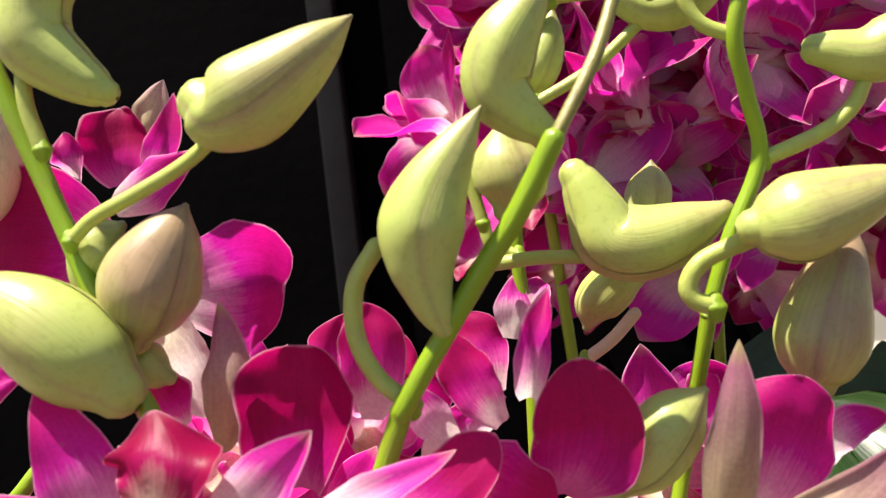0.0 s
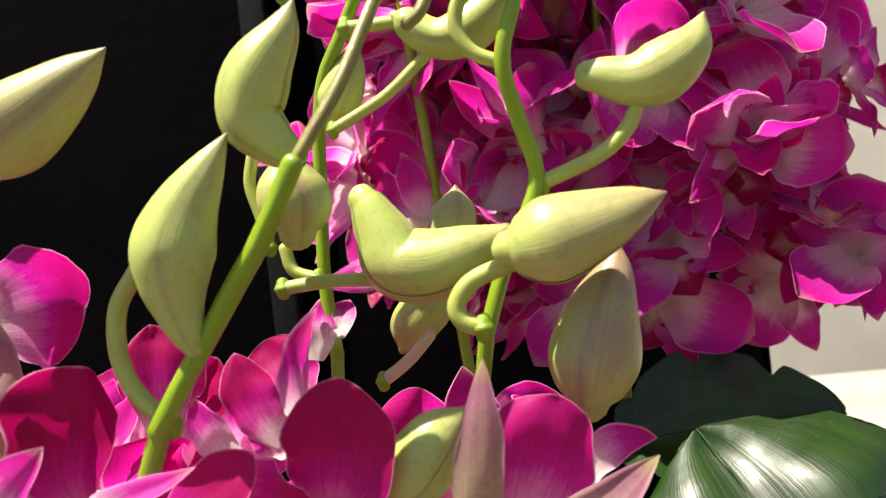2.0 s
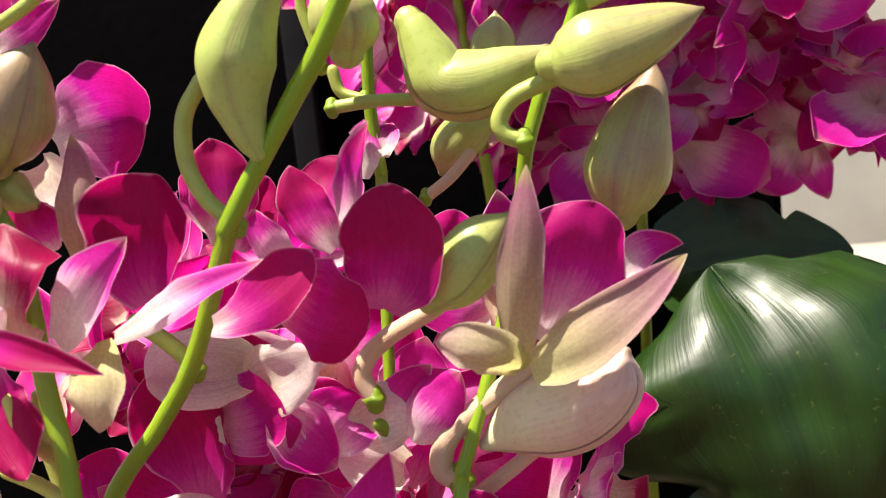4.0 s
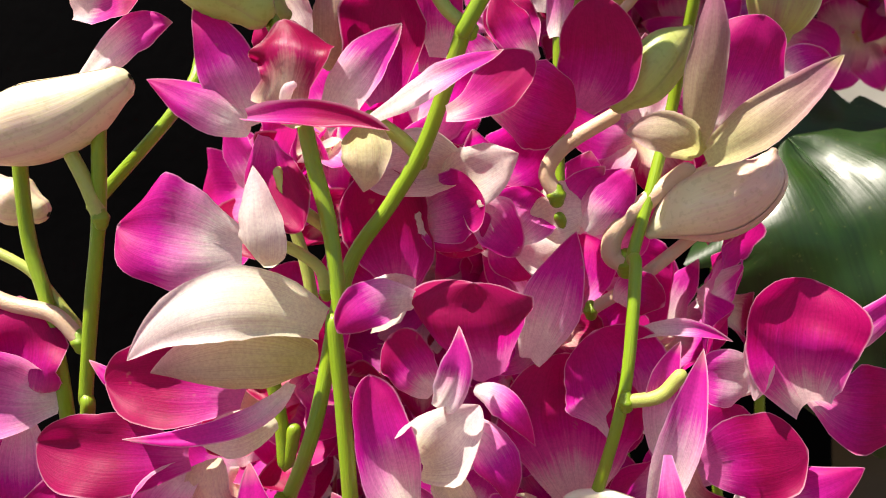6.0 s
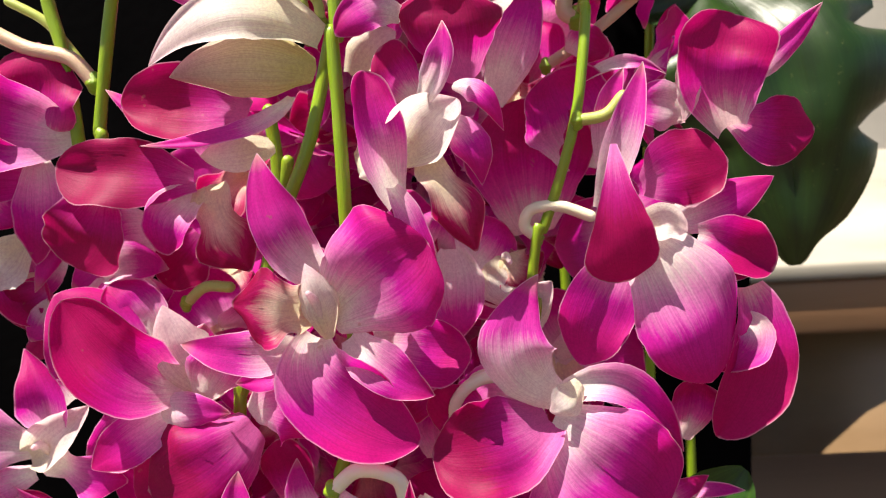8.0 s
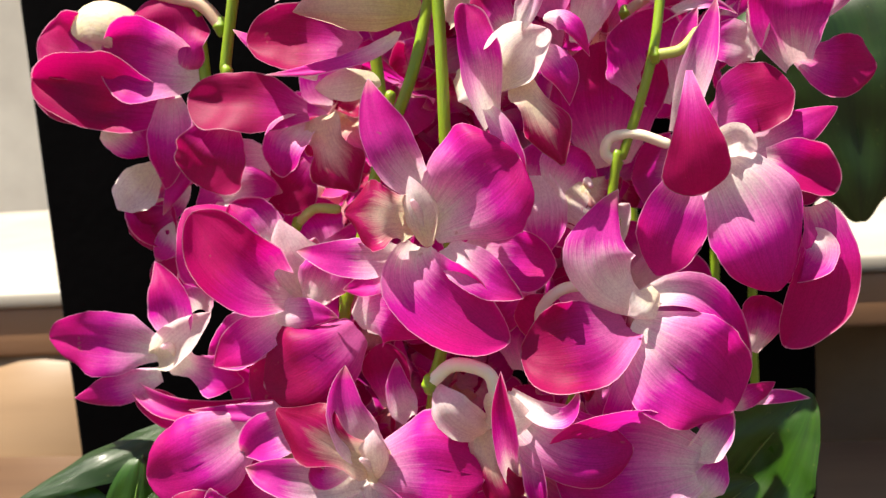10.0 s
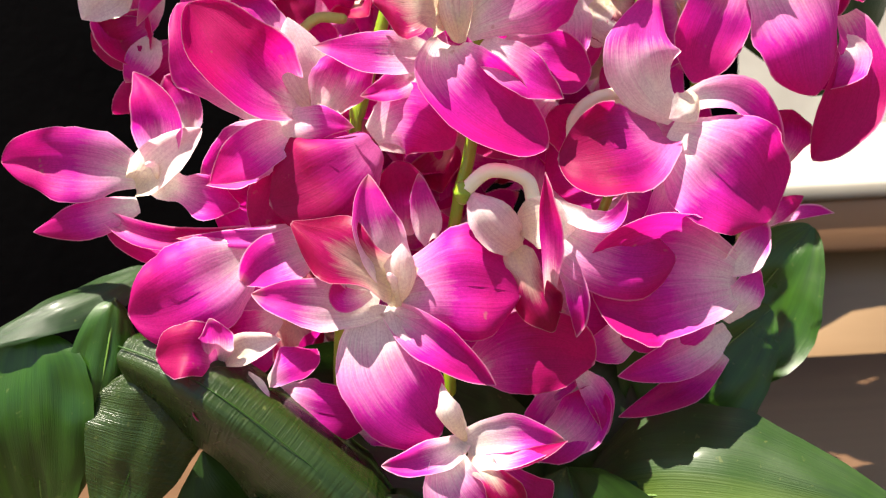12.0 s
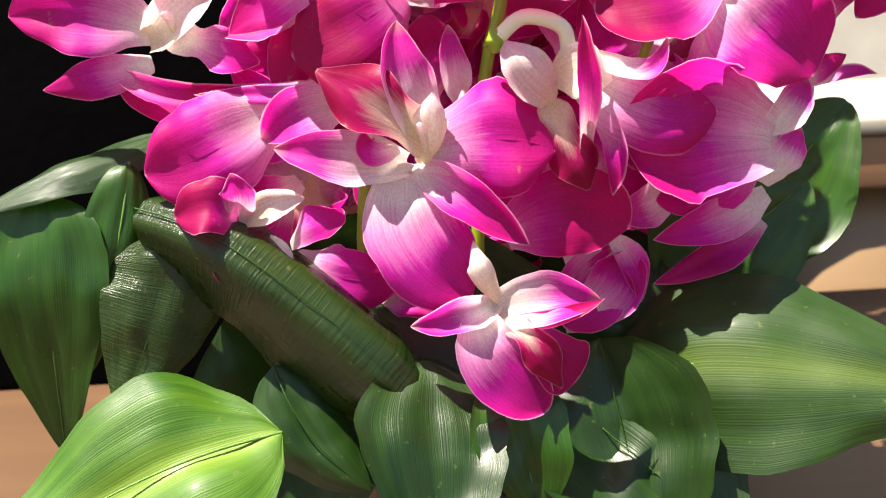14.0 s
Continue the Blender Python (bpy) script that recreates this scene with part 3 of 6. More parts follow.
stalk(st, "w", [(0.0865, 0.0300, 0.2123, 0.0016), (0.0787, 0.0300, 0.2154, 0.0016), (0.0714, 0.0300, 0.2150, 0.0016), (0.0692, 0.0300, 0.2108, 0.0016), (0.0724, 0.0300, 0.2075, 0.0016)])
stalk(st, "w", [(0.0659, 0.0200, 0.1696, 0.0014), (0.0611, 0.0200, 0.1736, 0.0014), (0.0546, 0.0200, 0.1732, 0.0014), (0.0514, 0.0200, 0.1680, 0.0014), (0.0510, 0.0200, 0.1619, 0.0015)])
stalk(st, "w", [(0.0638, 0.0140, 0.1754, 0.0016), (0.0550, 0.0140, 0.1743, 0.0016), (0.0491, 0.0140, 0.1689, 0.0016), (0.0483, 0.0140, 0.1604, 0.0016)])
st = flower_stem("upright green orchid stem carrying buds and blooms", [(0.0913, 0.0600, 0.3972, 0.0013), (0.0840, 0.0620, 0.3850, 0.0013), (0.0778, 0.0640, 0.3744, 0.0013), (0.0750, 0.0660, 0.3553, 0.0013), (0.0738, 0.0660, 0.3380, 0.0013), (0.0745, 0.0660, 0.3237, 0.0013), (0.0744, 0.0660, 0.3219, 0.0013), (0.0725, 0.0600, 0.2802, 0.0013), (0.0737, 0.0550, 0.2713, 0.0013), (0.0720, 0.0500, 0.2758, 0.0013)])
stalk(st, "c", [(0.0892, 0.0560, 0.3374, 0.0013), (0.0821, 0.0560, 0.3381, 0.0013), (0.0765, 0.0560, 0.3384, 0.0013), (0.0686, 0.0560, 0.3380, 0.0013)])
stalk(st, "c", [(0.0677, 0.0500, 0.3619, 0.0011), (0.0667, 0.0500, 0.3570, 0.0011), (0.0681, 0.0500, 0.3508, 0.0011), (0.0691, 0.0500, 0.3457, 0.0011)])
stalk(st, "c", [(0.1003, 0.0600, 0.3784, 0.0011), (0.0924, 0.0600, 0.3721, 0.0011), (0.0869, 0.0600, 0.3691, 0.0011), (0.0803, 0.0600, 0.3662, 0.0011)])
stalk(st, "p", [(0.0940, 0.0600, 0.3263, 0.0012), (0.0895, 0.0600, 0.3220, 0.0012), (0.0844, 0.0600, 0.3187, 0.0012)])
stalk(st, "c", [(0.0685, 0.0600, 0.3453, 0.0012), (0.0697, 0.0600, 0.3410, 0.0012), (0.0743, 0.0600, 0.3390, 0.0012)])
stalk(st, "c", [(0.0937, 0.0600, 0.3844, 0.0013), (0.0895, 0.0600, 0.3845, 0.0013), (0.0848, 0.0600, 0.3846, 0.0014)])
stalk(st, "p", [(0.1049, 0.0550, 0.2699, 0.0015), (0.0955, 0.0550, 0.2628, 0.0016), (0.0866, 0.0550, 0.2567, 0.0016), (0.0781, 0.0550, 0.2517, 0.0016)])
stalk(st, "p", [(0.0857, 0.0500, 0.2983, 0.0018), (0.0746, 0.0500, 0.2925, 0.0019), (0.0698, 0.0500, 0.2867, 0.0019), (0.0717, 0.0500, 0.2811, 0.0019)])
st = flower_stem("upright green orchid stem carrying buds and blooms", [(-0.0139, 0.0600, 0.3538, 0.0016), (-0.0134, 0.0600, 0.3405, 0.0016), (-0.0142, 0.0600, 0.3205, 0.0016), (-0.0180, 0.0500, 0.3086, 0.0016), (-0.0407, 0.0450, 0.2869, 0.0016)])
st = flower_stem("upright green orchid stem carrying buds and blooms", [(-0.0278, 0.0310, 0.3094, 0.0017), (-0.0316, 0.0310, 0.2864, 0.0017), (-0.0365, 0.0310, 0.2667, 0.0017), (-0.0418, 0.0310, 0.2441, 0.0017), (-0.0413, 0.0300, 0.2412, 0.0017), (-0.0478, 0.0350, 0.2229, 0.0017)])
stalk(st, "c", [(-0.0361, 0.0300, 0.3021, 0.0017), (-0.0330, 0.0300, 0.2939, 0.0018), (-0.0308, 0.0300, 0.2857, 0.0018)])
st = flower_stem("upright green orchid stem carrying buds and blooms", [(-0.0535, 0.0400, 0.3120, 0.0018), (-0.0557, 0.0400, 0.2826, 0.0018), (-0.0522, 0.0380, 0.2637, 0.0018), (-0.0506, 0.0360, 0.2418, 0.0018), (-0.0529, 0.0380, 0.2214, 0.0018)])
stalk(st, "p", [(-0.0721, 0.0350, 0.2727, 0.0020), (-0.0609, 0.0350, 0.2662, 0.0020), (-0.0493, 0.0350, 0.2626, 0.0020), (-0.0435, 0.0350, 0.2557, 0.0020)])
stalk(st, "c", [(-0.0663, 0.0400, 0.2790, 0.0013), (-0.0565, 0.0400, 0.2725, 0.0013), (-0.0489, 0.0400, 0.2617, 0.0013), (-0.0451, 0.0400, 0.2556, 0.0013)])
st = flower_stem("upright green orchid stem carrying buds and blooms", [(0.0031, 0.0350, 0.2452, 0.0018), (0.0039, 0.0350, 0.2320, 0.0018), (0.0037, 0.0350, 0.2227, 0.0018), (0.0067, 0.0350, 0.2313, 0.0018)])
st = flower_stem("upright green orchid stem carrying buds and blooms", [(0.0767, 0.0500, 0.3906, 0.0011), (0.0778, 0.0500, 0.3984, 0.0011)])
st = flower_stem("upright green orchid stem carrying buds and blooms", [(0.0770, 0.0500, 0.3901, 0.0011), (0.0774, 0.0500, 0.3846, 0.0011)])
stalk(st, "c", [(0.0716, 0.0500, 0.3953, 0.0015), (0.0743, 0.0500, 0.3915, 0.0015), (0.0767, 0.0500, 0.3901, 0.0015)])

# ---- buds ----
flower_bud("plump green orchid bud curving like a boot", 0.3,
           [(0.0721, 0.0270, 0.3629, 0.0003), (0.0684, 0.0270, 0.3582, 0.0028), (0.0642, 0.0270, 0.3523, 0.0050), (0.0616, 0.0270, 0.3467, 0.0062), (0.0610, 0.0270, 0.3414, 0.0051), (0.0615, 0.0270, 0.3369, 0.0036), (0.0624, 0.0270, 0.3332, 0.0025), (0.0631, 0.0270, 0.3311, 0.0015)])
flower_bud("pale green orchid bud leaning on a stem", 0.3,
           [(0.0834, 0.0320, 0.3829, 0.0003), (0.0809, 0.0320, 0.3783, 0.0030), (0.0765, 0.0320, 0.3725, 0.0052), (0.0746, 0.0320, 0.3663, 0.0050), (0.0775, 0.0320, 0.3618, 0.0037), (0.0805, 0.0320, 0.3591, 0.0025)])
flower_bud("green orchid bud flushed with purple veins", 0.5,
           [(0.0547, 0.0260, 0.3783, 0.0003), (0.0496, 0.0260, 0.3749, 0.0036), (0.0434, 0.0260, 0.3711, 0.0058), (0.0376, 0.0260, 0.3681, 0.0068), (0.0330, 0.0260, 0.3668, 0.0056), (0.0306, 0.0260, 0.3686, 0.0036)])
flower_bud("green orchid bud lying on a curled stalk", 0.45,
           [(0.1370, 0.0400, 0.3467, 0.0003), (0.1326, 0.0400, 0.3453, 0.0030), (0.1262, 0.0400, 0.3432, 0.0054), (0.1188, 0.0400, 0.3414, 0.0069), (0.1140, 0.0400, 0.3408, 0.0050), (0.1119, 0.0400, 0.3407, 0.0029)])
flower_bud("pale green orchid bud with a hooked spur", 0.2,
           [(0.1105, 0.0550, 0.3434, 0.0018), (0.1044, 0.0550, 0.3411, 0.0046), (0.0970, 0.0550, 0.3393, 0.0063), (0.0909, 0.0550, 0.3404, 0.0062), (0.0886, 0.0550, 0.3457, 0.0050), (0.0867, 0.0550, 0.3505, 0.0036), (0.0857, 0.0550, 0.3524, 0.0028)])
flower_bud("green orchid bud hanging upright, streaks and shade in its dusky flush", 0.8,
           [(0.1293, 0.0500, 0.3395, 0.0004), (0.1283, 0.0500, 0.3348, 0.0032), (0.1257, 0.0500, 0.3283, 0.0060), (0.1234, 0.0500, 0.3209, 0.0075), (0.1220, 0.0500, 0.3160, 0.0059), (0.1213, 0.0500, 0.3137, 0.0038)])
flower_bud("green orchid bud held out on a stalk", 0.15,
           [(0.1482, 0.0550, 0.3766, 0.0004), (0.1455, 0.0550, 0.3717, 0.0038), (0.1401, 0.0550, 0.3678, 0.0053), (0.1352, 0.0550, 0.3670, 0.0044), (0.1305, 0.0550, 0.3683, 0.0033), (0.1280, 0.0550, 0.3688, 0.0026)])
flower_bud("green orchid bud with a brown flush standing in for shade", 0.9,
           [(0.0245, 0.0300, 0.3535, 0.0006), (0.0217, 0.0300, 0.3493, 0.0049), (0.0175, 0.0300, 0.3426, 0.0077), (0.0150, 0.0300, 0.3371, 0.0061), (0.0137, 0.0300, 0.3339, 0.0028)])
flower_bud("rounded green half of an orchid bud", 0.2,
           [(0.0118, 0.0340, 0.3517, 0.0009), (0.0081, 0.0340, 0.3493, 0.0044), (0.0060, 0.0340, 0.3440, 0.0037), (0.0075, 0.0340, 0.3373, 0.0018)])
flower_bud("broad green orchid bud striped by shadow", 0.1,
           [(-0.0092, 0.0220, 0.3452, 0.0006), (-0.0038, 0.0220, 0.3423, 0.0049), (0.0036, 0.0220, 0.3372, 0.0077), (0.0097, 0.0220, 0.3315, 0.0072), (0.0139, 0.0220, 0.3272, 0.0043)])
flower_bud("small rounded green spur of a bud", 0,
           [(0.0102, 0.0340, 0.3315, 0.0009), (0.0124, 0.0340, 0.3294, 0.0037), (0.0150, 0.0340, 0.3273, 0.0028), (0.0168, 0.0340, 0.3264, 0.0013)])
flower_bud("pale green orchid bud against black", 0.1,
           [(0.0132, 0.0300, 0.4030, 0.0008), (0.0085, 0.0300, 0.3960, 0.0051), (0.0041, 0.0300, 0.3888, 0.0053), (0.0034, 0.0300, 0.3822, 0.0057), (0.0079, 0.0300, 0.3770, 0.0046), (0.0121, 0.0300, 0.3737, 0.0032), (0.0138, 0.0300, 0.3726, 0.0022)])
flower_bud("small green orchid bud behind a stalk", 0.1,
           [(0.0851, 0.0650, 0.3833, 0.0004), (0.0835, 0.0650, 0.3781, 0.0032), (0.0807, 0.0650, 0.3725, 0.0041), (0.0786, 0.0650, 0.3679, 0.0015)])
flower_bud("dusky pink-green bud behind the stem", 0.7,
           [(0.0740, 0.0500, 0.3621, 0.0010), (0.0740, 0.0500, 0.3566, 0.0056), (0.0747, 0.0500, 0.3513, 0.0060), (0.0743, 0.0500, 0.3478, 0.0033)])
flower_bud("small pointed green bud with pink flush", 0.6,
           [(0.1007, 0.0700, 0.3536, 0.0004), (0.1001, 0.0700, 0.3495, 0.0039), (0.0987, 0.0700, 0.3441, 0.0044)])
flower_bud("pale green drooping orchid bud", 0.3,
           [(0.0857, 0.0750, 0.3225, 0.0009), (0.0878, 0.0750, 0.3268, 0.0043), (0.0928, 0.0750, 0.3310, 0.0045), (0.0974, 0.0750, 0.3328, 0.0022)])
flower_bud("long green orchid bud on the top of the spray", 0.1,
           [(0.1176, 0.0600, 0.3904, 0.0004), (0.1142, 0.0600, 0.3858, 0.0030), (0.1077, 0.0600, 0.3810, 0.0043), (0.1015, 0.0600, 0.3803, 0.0035), (0.0962, 0.0600, 0.3841, 0.0027), (0.0943, 0.0600, 0.3852, 0.0012)])
flower_bud("green bud cut at the spray top", 0.1,
           [(0.1165, 0.0500, 0.3947, 0.0009), (0.1137, 0.0500, 0.3903, 0.0044), (0.1115, 0.0500, 0.3873, 0.0042), (0.1107, 0.0500, 0.3852, 0.0011)])
flower_bud("green bud among the highest stalks", 0.1,
           [(0.1082, 0.0600, 0.3969, 0.0008), (0.1048, 0.0600, 0.3927, 0.0039), (0.1021, 0.0600, 0.3910, 0.0027)])
flower_bud("cream and pink closed orchid bud", 2,
           [(0.1204, 0.0500, 0.2873, 0.0011), (0.1179, 0.0500, 0.2822, 0.0062), (0.1105, 0.0500, 0.2779, 0.0086), (0.1012, 0.0500, 0.2753, 0.0072), (0.0928, 0.0500, 0.2709, 0.0016)])
flower_bud("cream-green half-open orchid bud", 0.3,
           [(0.1019, 0.0400, 0.3157, 0.0008), (0.0974, 0.0400, 0.3118, 0.0051), (0.0916, 0.0400, 0.3057, 0.0056), (0.0869, 0.0400, 0.3017, 0.0026)])
flower_bud("cream orchid bud with maroon margins on slender stalk", 2,
           [(-0.0612, 0.0300, 0.3028, 0.0027), (-0.0475, 0.0300, 0.3070, 0.0084), (-0.0343, 0.0300, 0.3099, 0.0080), (-0.0224, 0.0300, 0.3147, 0.0040)])
flower_bud("pale cream orchid bud on a thin stalk", 2,
           [(-0.0944, 0.0400, 0.2538, 0.0030), (-0.0840, 0.0400, 0.2578, 0.0089), (-0.0751, 0.0400, 0.2542, 0.0074), (-0.0708, 0.0400, 0.2510, 0.0018)])
flower_bud("small pale bud beside a stem", 2,
           [(-0.0682, 0.0500, 0.2933, 0.0030), (-0.0640, 0.0500, 0.2892, 0.0063), (-0.0588, 0.0500, 0.2866, 0.0036)])
flower_bud("swollen pink-cream orchid bud beside the stem", 2,
           [(-0.0262, 0.0420, 0.3791, 0.0016), (-0.0204, 0.0420, 0.3733, 0.0066), (-0.0182, 0.0420, 0.3667, 0.0081), (-0.0217, 0.0420, 0.3602, 0.0082), (-0.0258, 0.0420, 0.3542, 0.0041)])

# ---- blooms ----
fl = orchid_flower("open magenta and cream orchid flower with crimson ruffled lip", (0.0253, 0.0170, 0.3039), [
    ("L", (0.0169, 0.0200, 0.3046), (0.0211, 0.0140, 0.3146), (0.0203, 0.0190, 0.3241), 0.0177, (0.00, -0.96, 0.29), -0.50, "lip"),
    ("S", (0.0262, 0.0200, 0.3028), (0.0368, 0.0140, 0.3124), (0.0454, 0.0130, 0.3207), 0.0096, (0.10, -0.98, 0.20), 0.30, "pale"),
    ("S", (0.0111, 0.0220, 0.3040), (0.0082, 0.0170, 0.3168), (0.0021, 0.0210, 0.3298), 0.0117, (0.19, -0.96, 0.19), -0.30, "m"),
    ("S", (0.0109, 0.0200, 0.3033), (0.0040, 0.0140, 0.3087), (-0.0080, 0.0150, 0.3148), 0.0098, (0.09, -0.92, 0.37), -0.30, "m"),
    ("S", (0.0107, 0.0180, 0.3054), (0.0293, 0.0070, 0.3044), (0.0427, 0.0050, 0.3011), 0.0057, (0.00, -0.78, 0.62), 0.30, "r"),
    ("P", (0.0140, 0.0200, 0.3010), (0.0145, 0.0190, 0.2919), (0.0215, 0.0130, 0.2824), 0.0135, (-0.10, -0.98, 0.20), 0.30, "r"),
    ("S", (0.0340, 0.0200, 0.3028), (0.0357, 0.0130, 0.2964), (0.0342, 0.0150, 0.2889), 0.0103, (0.00, -1.00, 0.10), -0.60, "green"),
    ("S", (0.0354, 0.0220, 0.3029), (0.0513, 0.0160, 0.3098), (0.0639, 0.0210, 0.3144), 0.0064, (-0.09, -0.89, 0.45), 0.40, "pale"),
    ("P", (0.0505, 0.0280, 0.3024), (0.0605, 0.0270, 0.3061), (0.0689, 0.0310, 0.3138), 0.0105, (0.00, -0.96, 0.29), 0.20, "c")])
column(fl, (0.0190, 0.0160, 0.3052), (0.0237, 0.0100, 0.3110), 0.0022)
fl = orchid_flower("deep magenta orchid flower with broad rounded petals beside a green stem", (0.0666, 0.0320, 0.3112), [
    ("P", (0.0782, 0.0390, 0.3007), (0.0823, 0.0320, 0.3122), (0.0827, 0.0340, 0.3238), 0.0174, (0.10, -0.99, 0.10), 0.30, "r"),
    ("P", (0.0557, 0.0390, 0.3092), (0.0670, 0.0300, 0.3038), (0.0771, 0.0320, 0.2994), 0.0186, (-0.10, -0.99, 0.10), 0.20, "c"),
    ("S", (0.0744, 0.0410, 0.3164), (0.0767, 0.0360, 0.3257), (0.0791, 0.0400, 0.3346), 0.0060, (-0.29, -0.95, 0.10), 0.50, "m"),
    ("P", (0.0476, 0.0430, 0.3145), (0.0488, 0.0420, 0.3245), (0.0478, 0.0440, 0.3347), 0.0108, (0.19, -0.96, 0.19), 0.30, "c"),
    ("P", (0.0693, 0.0450, 0.3119), (0.0653, 0.0440, 0.3198), (0.0618, 0.0460, 0.3281), 0.0090, (0.19, -0.96, 0.19), 0.30, "c"),
    ("S", (0.0609, 0.0470, 0.3083), (0.0563, 0.0440, 0.3148), (0.0535, 0.0460, 0.3207), 0.0071, (0.00, -0.98, 0.20), 0.20, "pale")])
fl = orchid_flower("dark purple orchid petals seen from behind with a pale sepal", (0.0282, 0.0300, 0.3127), [
    ("P", (0.0359, 0.0370, 0.3058), (0.0385, 0.0320, 0.3180), (0.0400, 0.0340, 0.3296), 0.0171, (0.10, -1.00, 0.00), 0.30, "r"),
    ("S", (0.0244, 0.0330, 0.3141), (0.0279, 0.0280, 0.3257), (0.0264, 0.0340, 0.3380), 0.0090, (0.10, -1.00, 0.00), -0.60, "dusk"),
    ("P", (0.0149, 0.0410, 0.3162), (0.0122, 0.0380, 0.3214), (0.0090, 0.0400, 0.3267), 0.0110, (0.00, -0.98, 0.20), 0.30, "c")])
fl = orchid_flower("half-open orchid flower with cream-green sepals and purple petal", (0.1066, 0.0360, 0.2931), [
    ("P", (0.1062, 0.0410, 0.2927), (0.1127, 0.0390, 0.3058), (0.1169, 0.0390, 0.3171), 0.0165, (0.10, -1.00, 0.00), 0.20, "m"),
    ("S", (0.1010, 0.0370, 0.2895), (0.1040, 0.0310, 0.3075), (0.1065, 0.0320, 0.3247), 0.0085, (-0.10, -1.00, 0.00), -0.50, "dusk"),
    ("S", (0.1037, 0.0370, 0.2887), (0.1161, 0.0310, 0.2967), (0.1312, 0.0340, 0.3075), 0.0105, (-0.10, -0.98, 0.20), -0.60, "dusk"),
    ("S", (0.1026, 0.0370, 0.2894), (0.0956, 0.0310, 0.2944), (0.0874, 0.0360, 0.2950), 0.0096, (0.00, -1.00, -0.10), -0.70, "green"),
    ("S", (0.1202, 0.0430, 0.3020), (0.1247, 0.0440, 0.3070), (0.1319, 0.0460, 0.3073), 0.0063, (0.00, -0.96, 0.29), 0.30, "m")])
fl = orchid_flower("magenta orchid flower with white throat beside green buds", (0.0027, 0.0500, 0.3559), [
    ("P", (0.0116, 0.0530, 0.3371), (0.0251, 0.0470, 0.3395), (0.0330, 0.0500, 0.3385), 0.0232, (0.20, -0.98, 0.00), 0.25, "m"),
    ("P", (-0.0012, 0.0530, 0.3480), (-0.0099, 0.0480, 0.3524), (-0.0259, 0.0520, 0.3525), 0.0225, (-0.10, -0.99, 0.10), 0.30, "c"),
    ("P", (0.0040, 0.0530, 0.3592), (0.0046, 0.0520, 0.3668), (0.0046, 0.0540, 0.3738), 0.0124, (0.00, -1.00, 0.10), 0.30, "r"),
    ("S", (0.0082, 0.0510, 0.3583), (0.0143, 0.0480, 0.3652), (0.0167, 0.0500, 0.3746), 0.0064, (0.20, -0.98, 0.00), 0.40, "m"),
    ("S", (0.0062, 0.0550, 0.3667), (0.0102, 0.0530, 0.3717), (0.0135, 0.0540, 0.3779), 0.0076, (0.20, -0.98, 0.00), 0.30, "green"),
    ("S", (0.0032, 0.0500, 0.3555), (0.0121, 0.0460, 0.3590), (0.0204, 0.0480, 0.3640), 0.0088, (0.00, -1.00, 0.10), 0.20, "pale"),
    ("S", (-0.0046, 0.0530, 0.3616), (-0.0040, 0.0500, 0.3660), (-0.0062, 0.0520, 0.3701), 0.0069, (-0.20, -0.98, 0.10), 0.30, "m"),
    ("S", (0.0066, 0.0530, 0.3331), (0.0124, 0.0480, 0.3261), (0.0175, 0.0480, 0.3162), 0.0133, (0.19, -0.96, 0.19), 0.20, "white"),
    ("P", (-0.0226, 0.0550, 0.3851), (-0.0219, 0.0520, 0.3925), (-0.0180, 0.0520, 0.4010), 0.0157, (0.00, -1.00, 0.00), 0.30, "m")])
fl = orchid_flower("magenta orchid flower tucked behind an arching bud stalk", (0.0596, 0.0600, 0.3226), [
    ("P", (0.0388, 0.0630, 0.3148), (0.0406, 0.0599, 0.3228), (0.0417, 0.0600, 0.3316), 0.0155, (0.22, -0.95, -0.21), 0.36, "c"),
    ("P", (0.0419, 0.0630, 0.3113), (0.0466, 0.0625, 0.3185), (0.0511, 0.0640, 0.3258), 0.0130, (0.13, -0.99, -0.01), 0.23, "c"),
    ("P", (0.0668, 0.0630, 0.3129), (0.0633, 0.0644, 0.3209), (0.0594, 0.0680, 0.3279), 0.0128, (0.19, -0.90, 0.40), 0.25, "c"),
    ("P", (0.0638, 0.0630, 0.3055), (0.0638, 0.0607, 0.3094), (0.0631, 0.0600, 0.3139), 0.0128, (0.36, -0.89, -0.29), 0.23, "pale"),
    ("S", (0.0711, 0.0630, 0.3234), (0.0722, 0.0635, 0.3296), (0.0729, 0.0660, 0.3353), 0.0069, (0.16, -0.96, 0.22), -0.19, "pale"),
    ("S", (0.0759, 0.0630, 0.3273), (0.0767, 0.0658, 0.3313), (0.0772, 0.0700, 0.3340), 0.0058, (0.20, -0.69, 0.69), 0.07, "m")])
